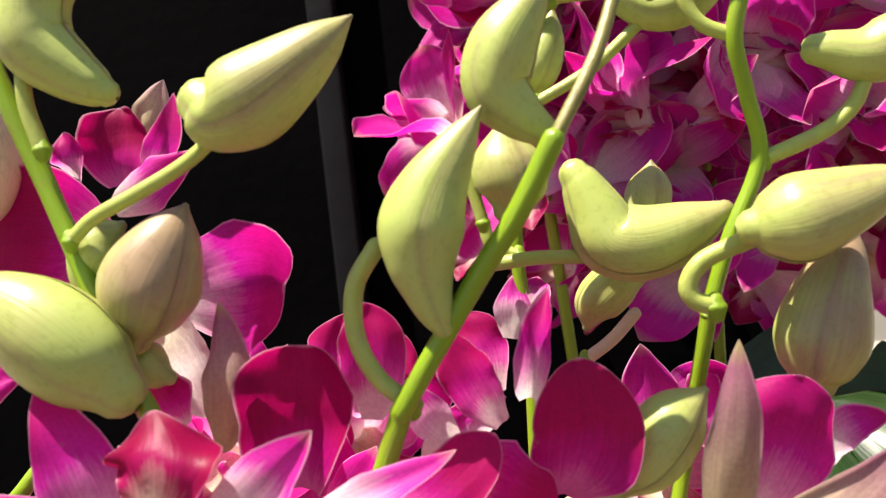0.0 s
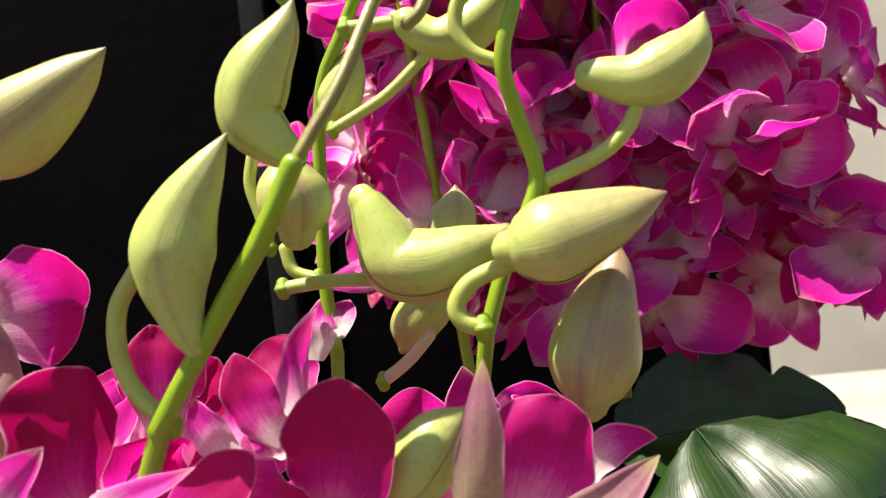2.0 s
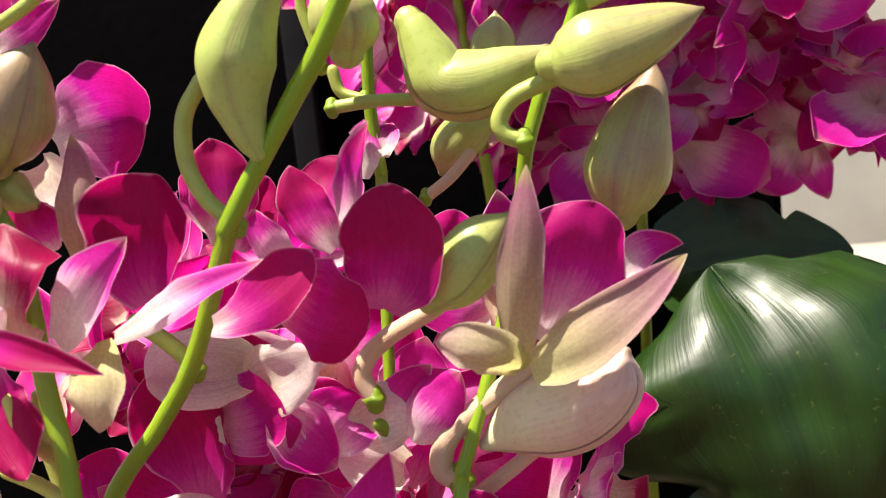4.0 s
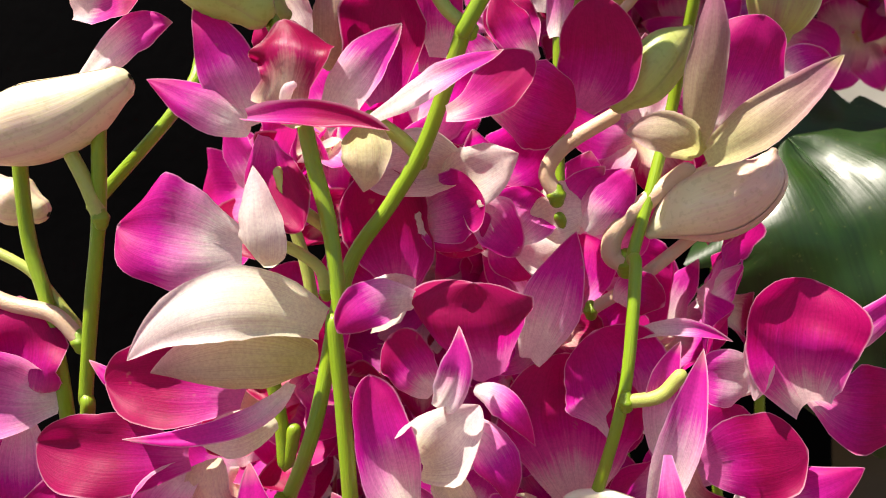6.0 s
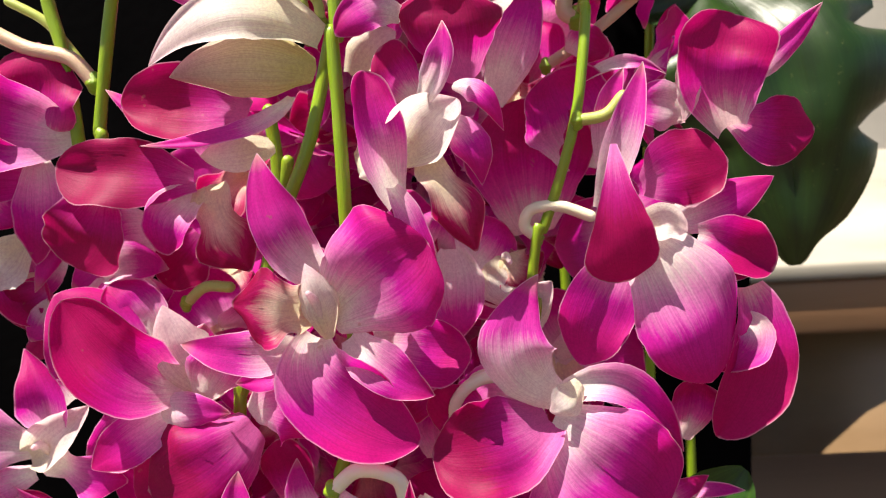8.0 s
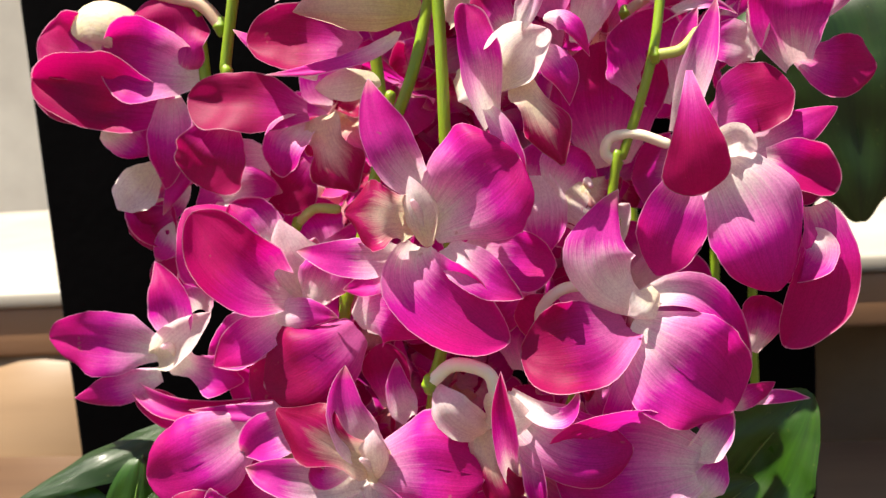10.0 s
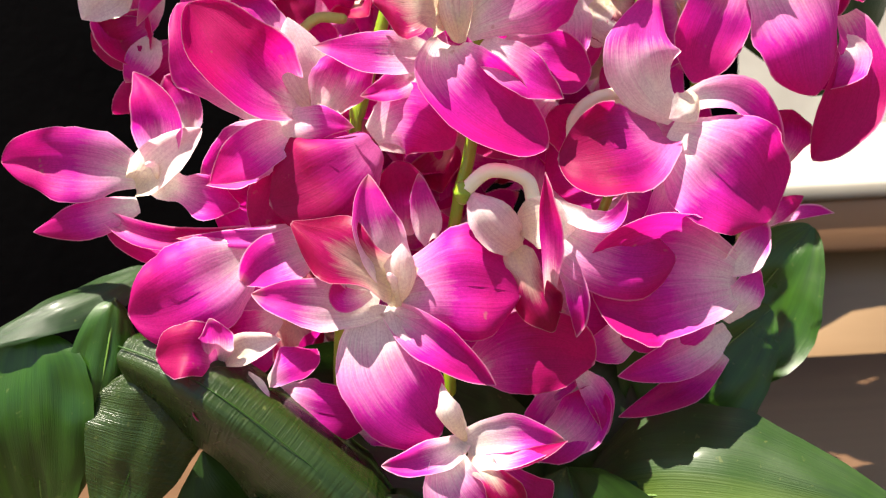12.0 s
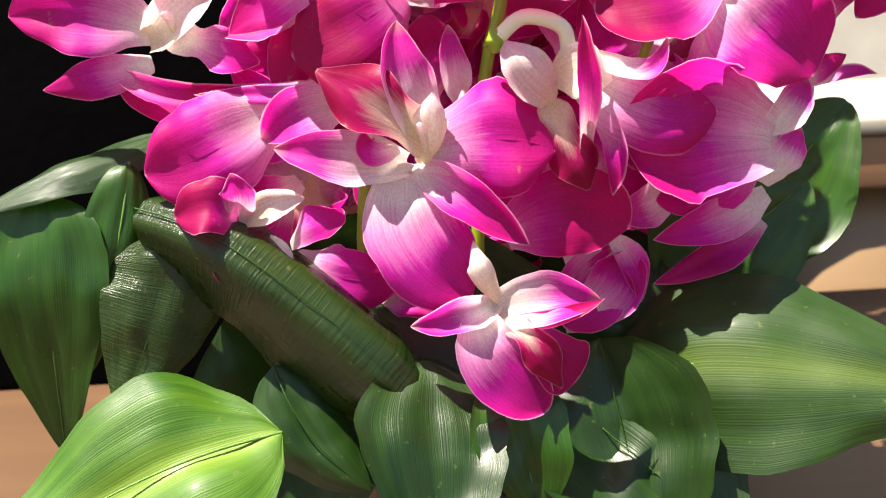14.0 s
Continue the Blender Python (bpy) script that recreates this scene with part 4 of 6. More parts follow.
fl = orchid_flower("creamy white and purple orchid flower turned sideways", (0.0136, 0.0130, 0.2609), [
    ("S", (0.0225, 0.0160, 0.2621), (0.0038, 0.0070, 0.2693), (-0.0182, 0.0090, 0.2580), 0.0160, (0.00, -0.89, 0.45), -0.60, "white"),
    ("S", (0.0200, 0.0160, 0.2534), (0.0044, 0.0090, 0.2565), (-0.0135, 0.0090, 0.2551), 0.0163, (0.00, -0.98, -0.20), -0.50, "green"),
    ("P", (0.0064, 0.0180, 0.2788), (-0.0057, 0.0130, 0.2820), (-0.0190, 0.0150, 0.2857), 0.0216, (-0.10, -0.98, 0.20), 0.30, "m"),
    ("S", (0.0117, 0.0140, 0.2757), (0.0138, 0.0080, 0.2833), (0.0126, 0.0130, 0.2960), 0.0107, (0.10, -0.99, 0.10), -0.60, "white"),
    ("P", (0.0003, 0.0240, 0.2447), (-0.0145, 0.0210, 0.2495), (-0.0320, 0.0230, 0.2491), 0.0182, (0.00, -0.93, 0.37), 0.30, "r"),
    ("S", (0.0134, 0.0180, 0.2486), (0.0008, 0.0110, 0.2415), (-0.0244, 0.0130, 0.2392), 0.0056, (0.00, -0.89, 0.45), 0.40, "pale")])
fl = orchid_flower("fringed magenta and white orchid flower with twisted petals", (0.0443, 0.0090, 0.2406), [
    ("P", (0.0567, 0.0140, 0.2494), (0.0550, 0.0090, 0.2606), (0.0557, 0.0070, 0.2709), 0.0252, (0.00, -1.00, 0.10), -0.25, "r"),
    ("S", (0.0461, 0.0080, 0.2455), (0.0509, 0.0010, 0.2538), (0.0526, 0.0040, 0.2633), 0.0071, (-0.29, -0.96, 0.00), 0.50, "pale"),
    ("P", (0.0384, 0.0100, 0.2207), (0.0361, 0.0030, 0.2385), (0.0335, 0.0070, 0.2534), 0.0126, (0.37, -0.92, 0.09), 0.30, "m"),
    ("S", (0.0405, 0.0120, 0.2329), (0.0486, 0.0060, 0.2392), (0.0546, 0.0090, 0.2455), 0.0146, (0.00, -0.98, 0.20), 0.20, "white"),
    ("S", (0.0498, 0.0100, 0.2418), (0.0575, 0.0050, 0.2362), (0.0594, 0.0050, 0.2251), 0.0098, (0.19, -0.96, 0.19), -0.40, "m"),
    ("L", (0.0453, 0.0090, 0.2318), (0.0514, 0.0030, 0.2234), (0.0571, 0.0050, 0.2095), 0.0121, (0.00, -0.98, 0.20), -0.40, "lip"),
    ("S", (0.0377, 0.0080, 0.2258), (0.0434, 0.0030, 0.2147), (0.0466, 0.0070, 0.1999), 0.0069, (0.29, -0.95, 0.10), 0.50, "m"),
    ("S", (0.0539, 0.0100, 0.2486), (0.0604, 0.0050, 0.2467), (0.0652, 0.0070, 0.2373), 0.0060, (0.00, -0.89, 0.45), -0.40, "m"),
    ("P", (0.0426, 0.0160, 0.2652), (0.0356, 0.0110, 0.2676), (0.0273, 0.0090, 0.2617), 0.0102, (0.00, -0.96, 0.29), -0.30, "m"),
    ("S", (0.0291, 0.0140, 0.2353), (0.0334, 0.0090, 0.2312), (0.0353, 0.0110, 0.2240), 0.0105, (-0.20, -0.98, 0.10), 0.20, "white"),
    ("P", (0.0443, 0.0180, 0.2452), (0.0404, 0.0150, 0.2524), (0.0360, 0.0170, 0.2585), 0.0125, (0.00, -0.98, 0.20), 0.20, "c")])
fl = orchid_flower("bright magenta orchid petals behind the green stem", (0.0749, 0.0460, 0.2307), [
    ("P", (0.0726, 0.0510, 0.2055), (0.0714, 0.0460, 0.2247), (0.0714, 0.0480, 0.2435), 0.0309, (0.00, -1.00, 0.10), 0.20, "c"),
    ("P", (0.0852, 0.0450, 0.2232), (0.0833, 0.0420, 0.2366), (0.0782, 0.0440, 0.2496), 0.0241, (0.10, -0.99, 0.10), 0.20, "m"),
    ("S", (0.0630, 0.0450, 0.2428), (0.0696, 0.0380, 0.2588), (0.0758, 0.0400, 0.2739), 0.0131, (-0.10, -1.00, 0.00), 0.30, "m"),
    ("S", (0.0871, 0.0470, 0.2467), (0.0977, 0.0380, 0.2506), (0.1085, 0.0380, 0.2473), 0.0042, (0.00, -0.86, 0.51), 0.30, "pale"),
    ("L", (0.0564, 0.0450, 0.2086), (0.0611, 0.0360, 0.1990), (0.0663, 0.0340, 0.1870), 0.0163, (0.00, -0.96, 0.29), -0.40, "lip"),
    ("P", (0.0847, 0.0490, 0.2545), (0.0891, 0.0480, 0.2572), (0.0951, 0.0500, 0.2530), 0.0110, (0.00, -0.98, 0.20), 0.20, "c")])
fl = orchid_flower("magenta orchid flower with pale buff sepals and notched petal", (0.1136, 0.0360, 0.2280), [
    ("P", (0.1008, 0.0370, 0.2192), (0.1090, 0.0280, 0.2232), (0.1221, 0.0300, 0.2249), 0.0192, (0.00, -0.96, 0.29), -0.30, "r"),
    ("S", (0.1077, 0.0370, 0.2083), (0.1203, 0.0300, 0.2136), (0.1341, 0.0320, 0.2196), 0.0127, (0.00, -0.96, 0.29), 0.20, "m"),
    ("P", (0.1244, 0.0370, 0.2323), (0.1205, 0.0300, 0.2487), (0.1253, 0.0340, 0.2611), 0.0235, (-0.20, -0.98, 0.10), 0.20, "c"),
    ("P", (0.1250, 0.0390, 0.2349), (0.1360, 0.0360, 0.2317), (0.1471, 0.0400, 0.2305), 0.0173, (0.20, -0.98, 0.10), 0.20, "c"),
    ("S", (0.1280, 0.0370, 0.2435), (0.1361, 0.0320, 0.2523), (0.1455, 0.0300, 0.2623), 0.0070, (0.00, -0.98, 0.20), 0.30, "pale"),
    ("S", (0.1142, 0.0410, 0.2369), (0.1054, 0.0360, 0.2394), (0.0984, 0.0380, 0.2397), 0.0133, (0.00, -1.00, 0.10), 0.20, "pale"),
    ("S", (0.0926, 0.0350, 0.2201), (0.0921, 0.0300, 0.2374), (0.0966, 0.0320, 0.2498), 0.0075, (-0.29, -0.96, 0.00), 0.40, "pale"),
    ("S", (0.1126, 0.0360, 0.2489), (0.1130, 0.0320, 0.2435), (0.1119, 0.0340, 0.2349), 0.0068, (0.00, -1.00, 0.00), -0.40, "white"),
    ("P", (0.1196, 0.0390, 0.2042), (0.1245, 0.0360, 0.2016), (0.1308, 0.0380, 0.1932), 0.0157, (0.00, -1.00, 0.10), 0.30, "r")])
fl = orchid_flower("pale pink and magenta orchid flower in deep shade", (0.0474, 0.0600, 0.2724), [
    ("P", (0.0517, 0.0630, 0.2797), (0.0467, 0.0609, 0.2735), (0.0414, 0.0600, 0.2672), 0.0173, (0.19, -0.98, 0.08), 0.07, "c"),
    ("S", (0.0737, 0.0630, 0.2701), (0.0771, 0.0627, 0.2799), (0.0805, 0.0640, 0.2896), 0.0158, (0.06, -1.00, 0.03), 0.33, "pale"),
    ("P", (0.0295, 0.0630, 0.2556), (0.0242, 0.0617, 0.2646), (0.0184, 0.0640, 0.2731), 0.0224, (0.13, -0.98, 0.14), 0.29, "c"),
    ("S", (0.0370, 0.0630, 0.2834), (0.0456, 0.0609, 0.2861), (0.0542, 0.0620, 0.2892), 0.0175, (-0.02, -0.99, -0.13), 0.41, "white"),
    ("P", (0.0517, 0.0630, 0.2658), (0.0567, 0.0611, 0.2740), (0.0618, 0.0600, 0.2823), 0.0161, (-0.02, -0.99, -0.16), 0.31, "m"),
    ("P", (0.0579, 0.0630, 0.2738), (0.0622, 0.0629, 0.2665), (0.0660, 0.0640, 0.2591), 0.0173, (0.38, -0.91, 0.15), 0.28, "m"),
    ("S", (0.0730, 0.0630, 0.2619), (0.0665, 0.0598, 0.2651), (0.0594, 0.0580, 0.2681), 0.0130, (0.41, -0.90, 0.17), 0.45, "white")])
fl = orchid_flower("large open magenta orchid flower with cream throat", (0.0191, 0.0050, 0.1917), [
    ("P", (0.0192, 0.0080, 0.1943), (0.0344, 0.0000, 0.2055), (0.0458, 0.0030, 0.2128), 0.0296, (0.05, -1.00, 0.05), 0.20, "m"),
    ("S", (0.0192, 0.0080, 0.2051), (0.0116, 0.0010, 0.2187), (0.0062, 0.0070, 0.2359), 0.0138, (0.20, -0.98, 0.10), -0.30, "pale"),
    ("L", (0.0179, 0.0080, 0.1975), (0.0094, -0.0010, 0.2003), (-0.0021, 0.0010, 0.2005), 0.0189, (0.19, -0.96, 0.19), -0.30, "lip"),
    ("S", (0.0124, 0.0080, 0.1868), (-0.0005, 0.0020, 0.1883), (-0.0175, 0.0050, 0.1903), 0.0115, (0.00, -0.96, 0.29), 0.20, "pale"),
    ("P", (0.0165, 0.0080, 0.1897), (0.0197, 0.0010, 0.1782), (0.0405, 0.0030, 0.1626), 0.0199, (-0.10, -0.95, 0.29), 0.10, "m"),
    ("S", (0.0243, 0.0080, 0.1893), (0.0336, 0.0020, 0.1817), (0.0448, 0.0030, 0.1747), 0.0121, (0.00, -0.96, 0.29), 0.20, "m"),
    ("P", (0.0289, 0.0160, 0.1856), (0.0410, 0.0110, 0.1849), (0.0540, 0.0130, 0.1816), 0.0163, (0.00, -0.98, 0.20), 0.20, "m"),
    ("S", (0.0090, 0.0120, 0.1824), (0.0021, 0.0090, 0.1792), (-0.0069, 0.0110, 0.1776), 0.0077, (0.00, -0.98, 0.20), 0.20, "pale"),
    ("S", (0.0199, 0.0060, 0.1898), (0.0186, 0.0010, 0.1996), (0.0162, 0.0020, 0.2095), 0.0100, (0.20, -0.98, 0.10), -0.50, "white")])
column(fl, (0.0189, 0.0040, 0.1932), (0.0173, -0.0020, 0.2030), 0.0022)
fl = orchid_flower("magenta orchid flower with broad drooping petals", (0.0930, 0.0120, 0.2153), [
    ("P", (0.0963, 0.0150, 0.2092), (0.1063, 0.0060, 0.1935), (0.1127, 0.0100, 0.1723), 0.0292, (0.10, -0.98, 0.15), -0.25, "m"),
    ("P", (0.0961, 0.0170, 0.2084), (0.0879, 0.0110, 0.1940), (0.0812, 0.0140, 0.1769), 0.0185, (-0.10, -0.99, 0.10), 0.20, "m"),
    ("T", (0.0911, 0.0130, 0.2321), (0.0907, 0.0040, 0.2164), (0.0931, 0.0080, 0.1995), 0.0181, (-0.10, -0.98, 0.20), -0.20, "r"),
    ("S", (0.0879, 0.0190, 0.2157), (0.0938, 0.0160, 0.2333), (0.1000, 0.0220, 0.2511), 0.0088, (-0.10, -1.00, 0.00), 0.40, "pale"),
    ("S", (0.0968, 0.0150, 0.2106), (0.1024, 0.0100, 0.2126), (0.1079, 0.0120, 0.2100), 0.0086, (0.00, -0.96, 0.29), 0.20, "white")])
fl = orchid_flower("deep magenta orchid petals at the spray edge", (0.1136, 0.0180, 0.1763), [
    ("P", (0.1239, 0.0210, 0.1933), (0.1238, 0.0150, 0.1763), (0.1159, 0.0180, 0.1543), 0.0184, (0.20, -0.98, 0.10), 0.30, "c"),
    ("P", (0.1125, 0.0230, 0.2071), (0.1207, 0.0200, 0.2047), (0.1313, 0.0220, 0.1972), 0.0141, (0.10, -0.98, 0.20), 0.20, "c"),
    ("S", (0.1230, 0.0180, 0.1859), (0.1240, 0.0140, 0.1803), (0.1156, 0.0140, 0.1736), 0.0096, (0.10, -0.98, 0.20), 0.30, "m"),
    ("S", (0.1057, 0.0250, 0.1365), (0.1135, 0.0180, 0.1401), (0.1226, 0.0180, 0.1395), 0.0043, (0.00, -0.89, 0.45), 0.20, "pale"),
    ("P", (0.1075, 0.0250, 0.1516), (0.1101, 0.0220, 0.1621), (0.1118, 0.0220, 0.1685), 0.0139, (0.10, -0.99, 0.10), 0.20, "c")])
fl = orchid_flower("broad-petalled magenta orchid flower with white heart", (0.0749, 0.0080, 0.1620), [
    ("P", (0.0730, 0.0110, 0.1636), (0.0855, 0.0020, 0.1547), (0.0995, 0.0060, 0.1402), 0.0325, (0.10, -0.98, 0.20), 0.15, "m"),
    ("P", (0.0727, 0.0110, 0.1643), (0.0582, 0.0020, 0.1608), (0.0429, 0.0040, 0.1595), 0.0240, (-0.10, -0.98, 0.20), 0.15, "r"),
    ("S", (0.0761, 0.0110, 0.1694), (0.0647, 0.0040, 0.1843), (0.0715, 0.0100, 0.2020), 0.0181, (0.00, -1.00, 0.10), 0.20, "pale"),
    ("S", (0.0732, 0.0090, 0.1532), (0.0698, 0.0050, 0.1448), (0.0636, 0.0060, 0.1336), 0.0078, (0.00, -0.98, 0.20), 0.30, "m"),
    ("S", (0.0757, 0.0150, 0.1693), (0.0923, 0.0100, 0.1711), (0.1058, 0.0120, 0.1536), 0.0100, (0.09, -0.92, 0.37), 0.30, "m"),
    ("S", (0.1006, 0.0170, 0.1377), (0.1057, 0.0140, 0.1418), (0.1128, 0.0160, 0.1451), 0.0066, (0.10, -0.95, 0.29), 0.30, "c"),
    ("P", (0.0575, 0.0170, 0.1602), (0.0494, 0.0140, 0.1660), (0.0438, 0.0160, 0.1722), 0.0137, (0.00, -1.00, 0.10), 0.20, "c"),
    ("S", (0.0807, 0.0090, 0.1743), (0.0763, 0.0040, 0.1710), (0.0724, 0.0060, 0.1682), 0.0088, (0.00, -0.98, 0.20), -0.30, "white")])
fl = orchid_flower("ruffled magenta orchid flower with brown-flecked edge", (0.0760, 0.0040, 0.1145), [
    ("P", (0.0916, 0.0090, 0.1238), (0.0693, -0.0020, 0.1288), (0.0502, 0.0020, 0.1252), 0.0324, (0.00, -0.98, 0.20), 0.10, "m"),
    ("S", (0.0894, 0.0090, 0.1105), (0.0739, 0.0040, 0.1040), (0.0577, 0.0040, 0.1005), 0.0114, (0.00, -0.93, 0.37), 0.20, "m"),
    ("S", (0.0893, 0.0110, 0.1027), (0.0758, 0.0080, 0.0946), (0.0582, 0.0060, 0.0882), 0.0094, (0.00, -0.89, 0.45), 0.20, "c"),
    ("S", (0.0881, 0.0090, 0.1129), (0.0929, 0.0060, 0.1213), (0.0976, 0.0080, 0.1272), 0.0095, (0.10, -0.98, 0.20), 0.30, "pale"),
    ("S", (0.0890, 0.0090, 0.1271), (0.0944, 0.0070, 0.1334), (0.0997, 0.0100, 0.1400), 0.0095, (0.10, -0.98, 0.20), 0.30, "pale"),
    ("S", (0.0479, 0.0090, 0.0991), (0.0534, 0.0060, 0.0942), (0.0536, 0.0040, 0.0841), 0.0071, (0.00, -0.98, 0.20), 0.30, "m"),
    ("P", (0.0525, 0.0130, 0.0976), (0.0443, 0.0080, 0.0883), (0.0353, 0.0080, 0.0765), 0.0188, (0.00, -0.98, 0.20), 0.20, "m"),
    ("S", (0.0649, 0.0110, 0.1121), (0.0564, 0.0080, 0.1086), (0.0490, 0.0100, 0.1060), 0.0109, (0.00, -0.98, 0.20), 0.20, "pale"),
    ("P", (0.0868, 0.0110, 0.1284), (0.0748, 0.0070, 0.1158), (0.0595, 0.0080, 0.1100), 0.0170, (0.00, -0.96, 0.29), 0.20, "m")])
fl = orchid_flower("white-backed orchid flower hanging from a curled stalk", (0.0363, 0.0010, 0.1388), [
    ("S", (0.0329, 0.0040, 0.1363), (0.0251, -0.0050, 0.1455), (0.0196, 0.0010, 0.1527), 0.0119, (-0.10, -0.98, 0.20), -0.70, "white"),
    ("S", (0.0390, 0.0000, 0.1233), (0.0377, -0.0090, 0.1419), (0.0381, -0.0060, 0.1573), 0.0070, (0.29, -0.95, 0.10), 0.40, "c"),
    ("P", (0.0369, 0.0040, 0.1459), (0.0538, -0.0030, 0.1365), (0.0723, -0.0010, 0.1332), 0.0189, (-0.10, -0.95, 0.29), -0.20, "m"),
    ("S", (0.0397, 0.0020, 0.1489), (0.0521, -0.0050, 0.1437), (0.0582, -0.0060, 0.1515), 0.0063, (0.00, -0.89, 0.45), 0.30, "pale"),
    ("L", (0.0313, 0.0020, 0.1375), (0.0354, -0.0030, 0.1264), (0.0401, -0.0010, 0.1151), 0.0125, (-0.10, -0.98, 0.20), -0.40, "lip"),
    ("S", (0.0428, 0.0010, 0.1349), (0.0459, -0.0030, 0.1243), (0.0460, -0.0010, 0.1133), 0.0061, (0.00, -0.98, 0.20), 0.30, "m"),
    ("S", (0.0323, 0.0030, 0.1433), (0.0387, -0.0040, 0.1440), (0.0463, -0.0010, 0.1417), 0.0129, (0.00, -0.98, 0.20), -0.30, "white")])
fl = orchid_flower("large open magenta orchid flower with white striped throat", (-0.0021, 0.0010, 0.1258), [
    ("P", (-0.0025, 0.0040, 0.1246), (0.0151, -0.0050, 0.1287), (0.0319, -0.0020, 0.1256), 0.0272, (-0.05, -0.99, 0.15), 0.15, "m"),
    ("S", (-0.0019, 0.0030, 0.1217), (0.0098, -0.0040, 0.1134), (0.0243, -0.0040, 0.1026), 0.0116, (-0.05, -0.96, 0.29), 0.20, "m"),
    ("P", (-0.0041, 0.0040, 0.1239), (-0.0029, -0.0060, 0.1084), (0.0098, -0.0030, 0.0898), 0.0256, (-0.05, -0.96, 0.29), 0.10, "m"),
    ("S", (-0.0049, 0.0040, 0.1232), (-0.0209, -0.0030, 0.1265), (-0.0370, 0.0000, 0.1292), 0.0132, (0.10, -0.98, 0.20), 0.20, "pale"),
    ("S", (0.0015, 0.0040, 0.1297), (-0.0048, -0.0030, 0.1432), (-0.0055, 0.0010, 0.1582), 0.0131, (0.20, -0.98, 0.10), 0.35, "pale"),
    ("L", (0.0021, 0.0030, 0.1284), (-0.0100, -0.0050, 0.1380), (-0.0251, -0.0030, 0.1474), 0.0167, (0.19, -0.96, 0.19), -0.30, "lip"),
    ("S", (-0.0067, 0.0010, 0.1278), (-0.0135, -0.0050, 0.1280), (-0.0145, -0.0050, 0.1332), 0.0068, (0.10, -0.95, 0.29), 0.30, "m"),
    ("S", (-0.0011, 0.0020, 0.1235), (0.0011, -0.0040, 0.1329), (0.0022, -0.0030, 0.1411), 0.0086, (0.10, -0.98, 0.20), -0.50, "white")])
column(fl, (0.0005, 0.0000, 0.1246), (-0.0014, -0.0060, 0.1334), 0.0022)
fl = orchid_flower("broad pale magenta orchid petals lying over a leaf", (-0.0276, 0.0100, 0.1354), [
    ("P", (-0.0378, 0.0130, 0.1377), (-0.0523, 0.0040, 0.1303), (-0.0703, 0.0060, 0.1240), 0.0277, (0.10, -0.98, 0.20), 0.10, "m"),
    ("S", (-0.0203, 0.0130, 0.1383), (-0.0308, 0.0060, 0.1367), (-0.0410, 0.0080, 0.1303), 0.0147, (0.00, -0.98, 0.20), 0.10, "pale"),
    ("S", (-0.0218, 0.0150, 0.1427), (-0.0347, 0.0100, 0.1419), (-0.0575, 0.0120, 0.1427), 0.0066, (0.00, -0.93, 0.37), 0.20, "pale"),
    ("P", (-0.0334, 0.0190, 0.1187), (-0.0426, 0.0160, 0.1151), (-0.0518, 0.0160, 0.1156), 0.0124, (0.00, -0.98, 0.20), 0.20, "c")])
fl = orchid_flower("spreading magenta orchid flower with white centre", (-0.0633, 0.0180, 0.1556), [
    ("P", (-0.0675, 0.0210, 0.1585), (-0.0830, 0.0150, 0.1640), (-0.1038, 0.0200, 0.1643), 0.0210, (0.10, -0.99, 0.10), 0.20, "m"),
    ("S", (-0.0690, 0.0210, 0.1513), (-0.0829, 0.0160, 0.1484), (-0.0969, 0.0180, 0.1455), 0.0105, (0.10, -0.98, 0.20), 0.20, "m"),
    ("S", (-0.0634, 0.0210, 0.1611), (-0.0600, 0.0150, 0.1741), (-0.0673, 0.0220, 0.1867), 0.0121, (0.20, -0.98, 0.10), 0.30, "m"),
    ("S", (-0.0564, 0.0270, 0.1697), (-0.0559, 0.0240, 0.1782), (-0.0601, 0.0260, 0.1853), 0.0122, (0.10, -0.99, 0.10), 0.30, "m"),
    ("L", (-0.0624, 0.0190, 0.1581), (-0.0522, 0.0130, 0.1544), (-0.0409, 0.0160, 0.1500), 0.0122, (-0.19, -0.94, 0.28), -0.30, "m"),
    ("S", (-0.0693, 0.0200, 0.1561), (-0.0585, 0.0150, 0.1636), (-0.0496, 0.0180, 0.1710), 0.0119, (-0.10, -0.99, 0.10), 0.10, "white"),
    ("S", (-0.0792, 0.0210, 0.1491), (-0.0603, 0.0140, 0.1421), (-0.0393, 0.0160, 0.1447), 0.0069, (0.00, -0.89, 0.45), 0.30, "c"),
    ("P", (-0.0467, 0.0230, 0.1379), (-0.0624, 0.0180, 0.1396), (-0.0784, 0.0200, 0.1467), 0.0101, (0.00, -0.96, 0.29), 0.20, "c")])
column(fl, (-0.0618, 0.0170, 0.1583), (-0.0627, 0.0110, 0.1626), 0.0022)
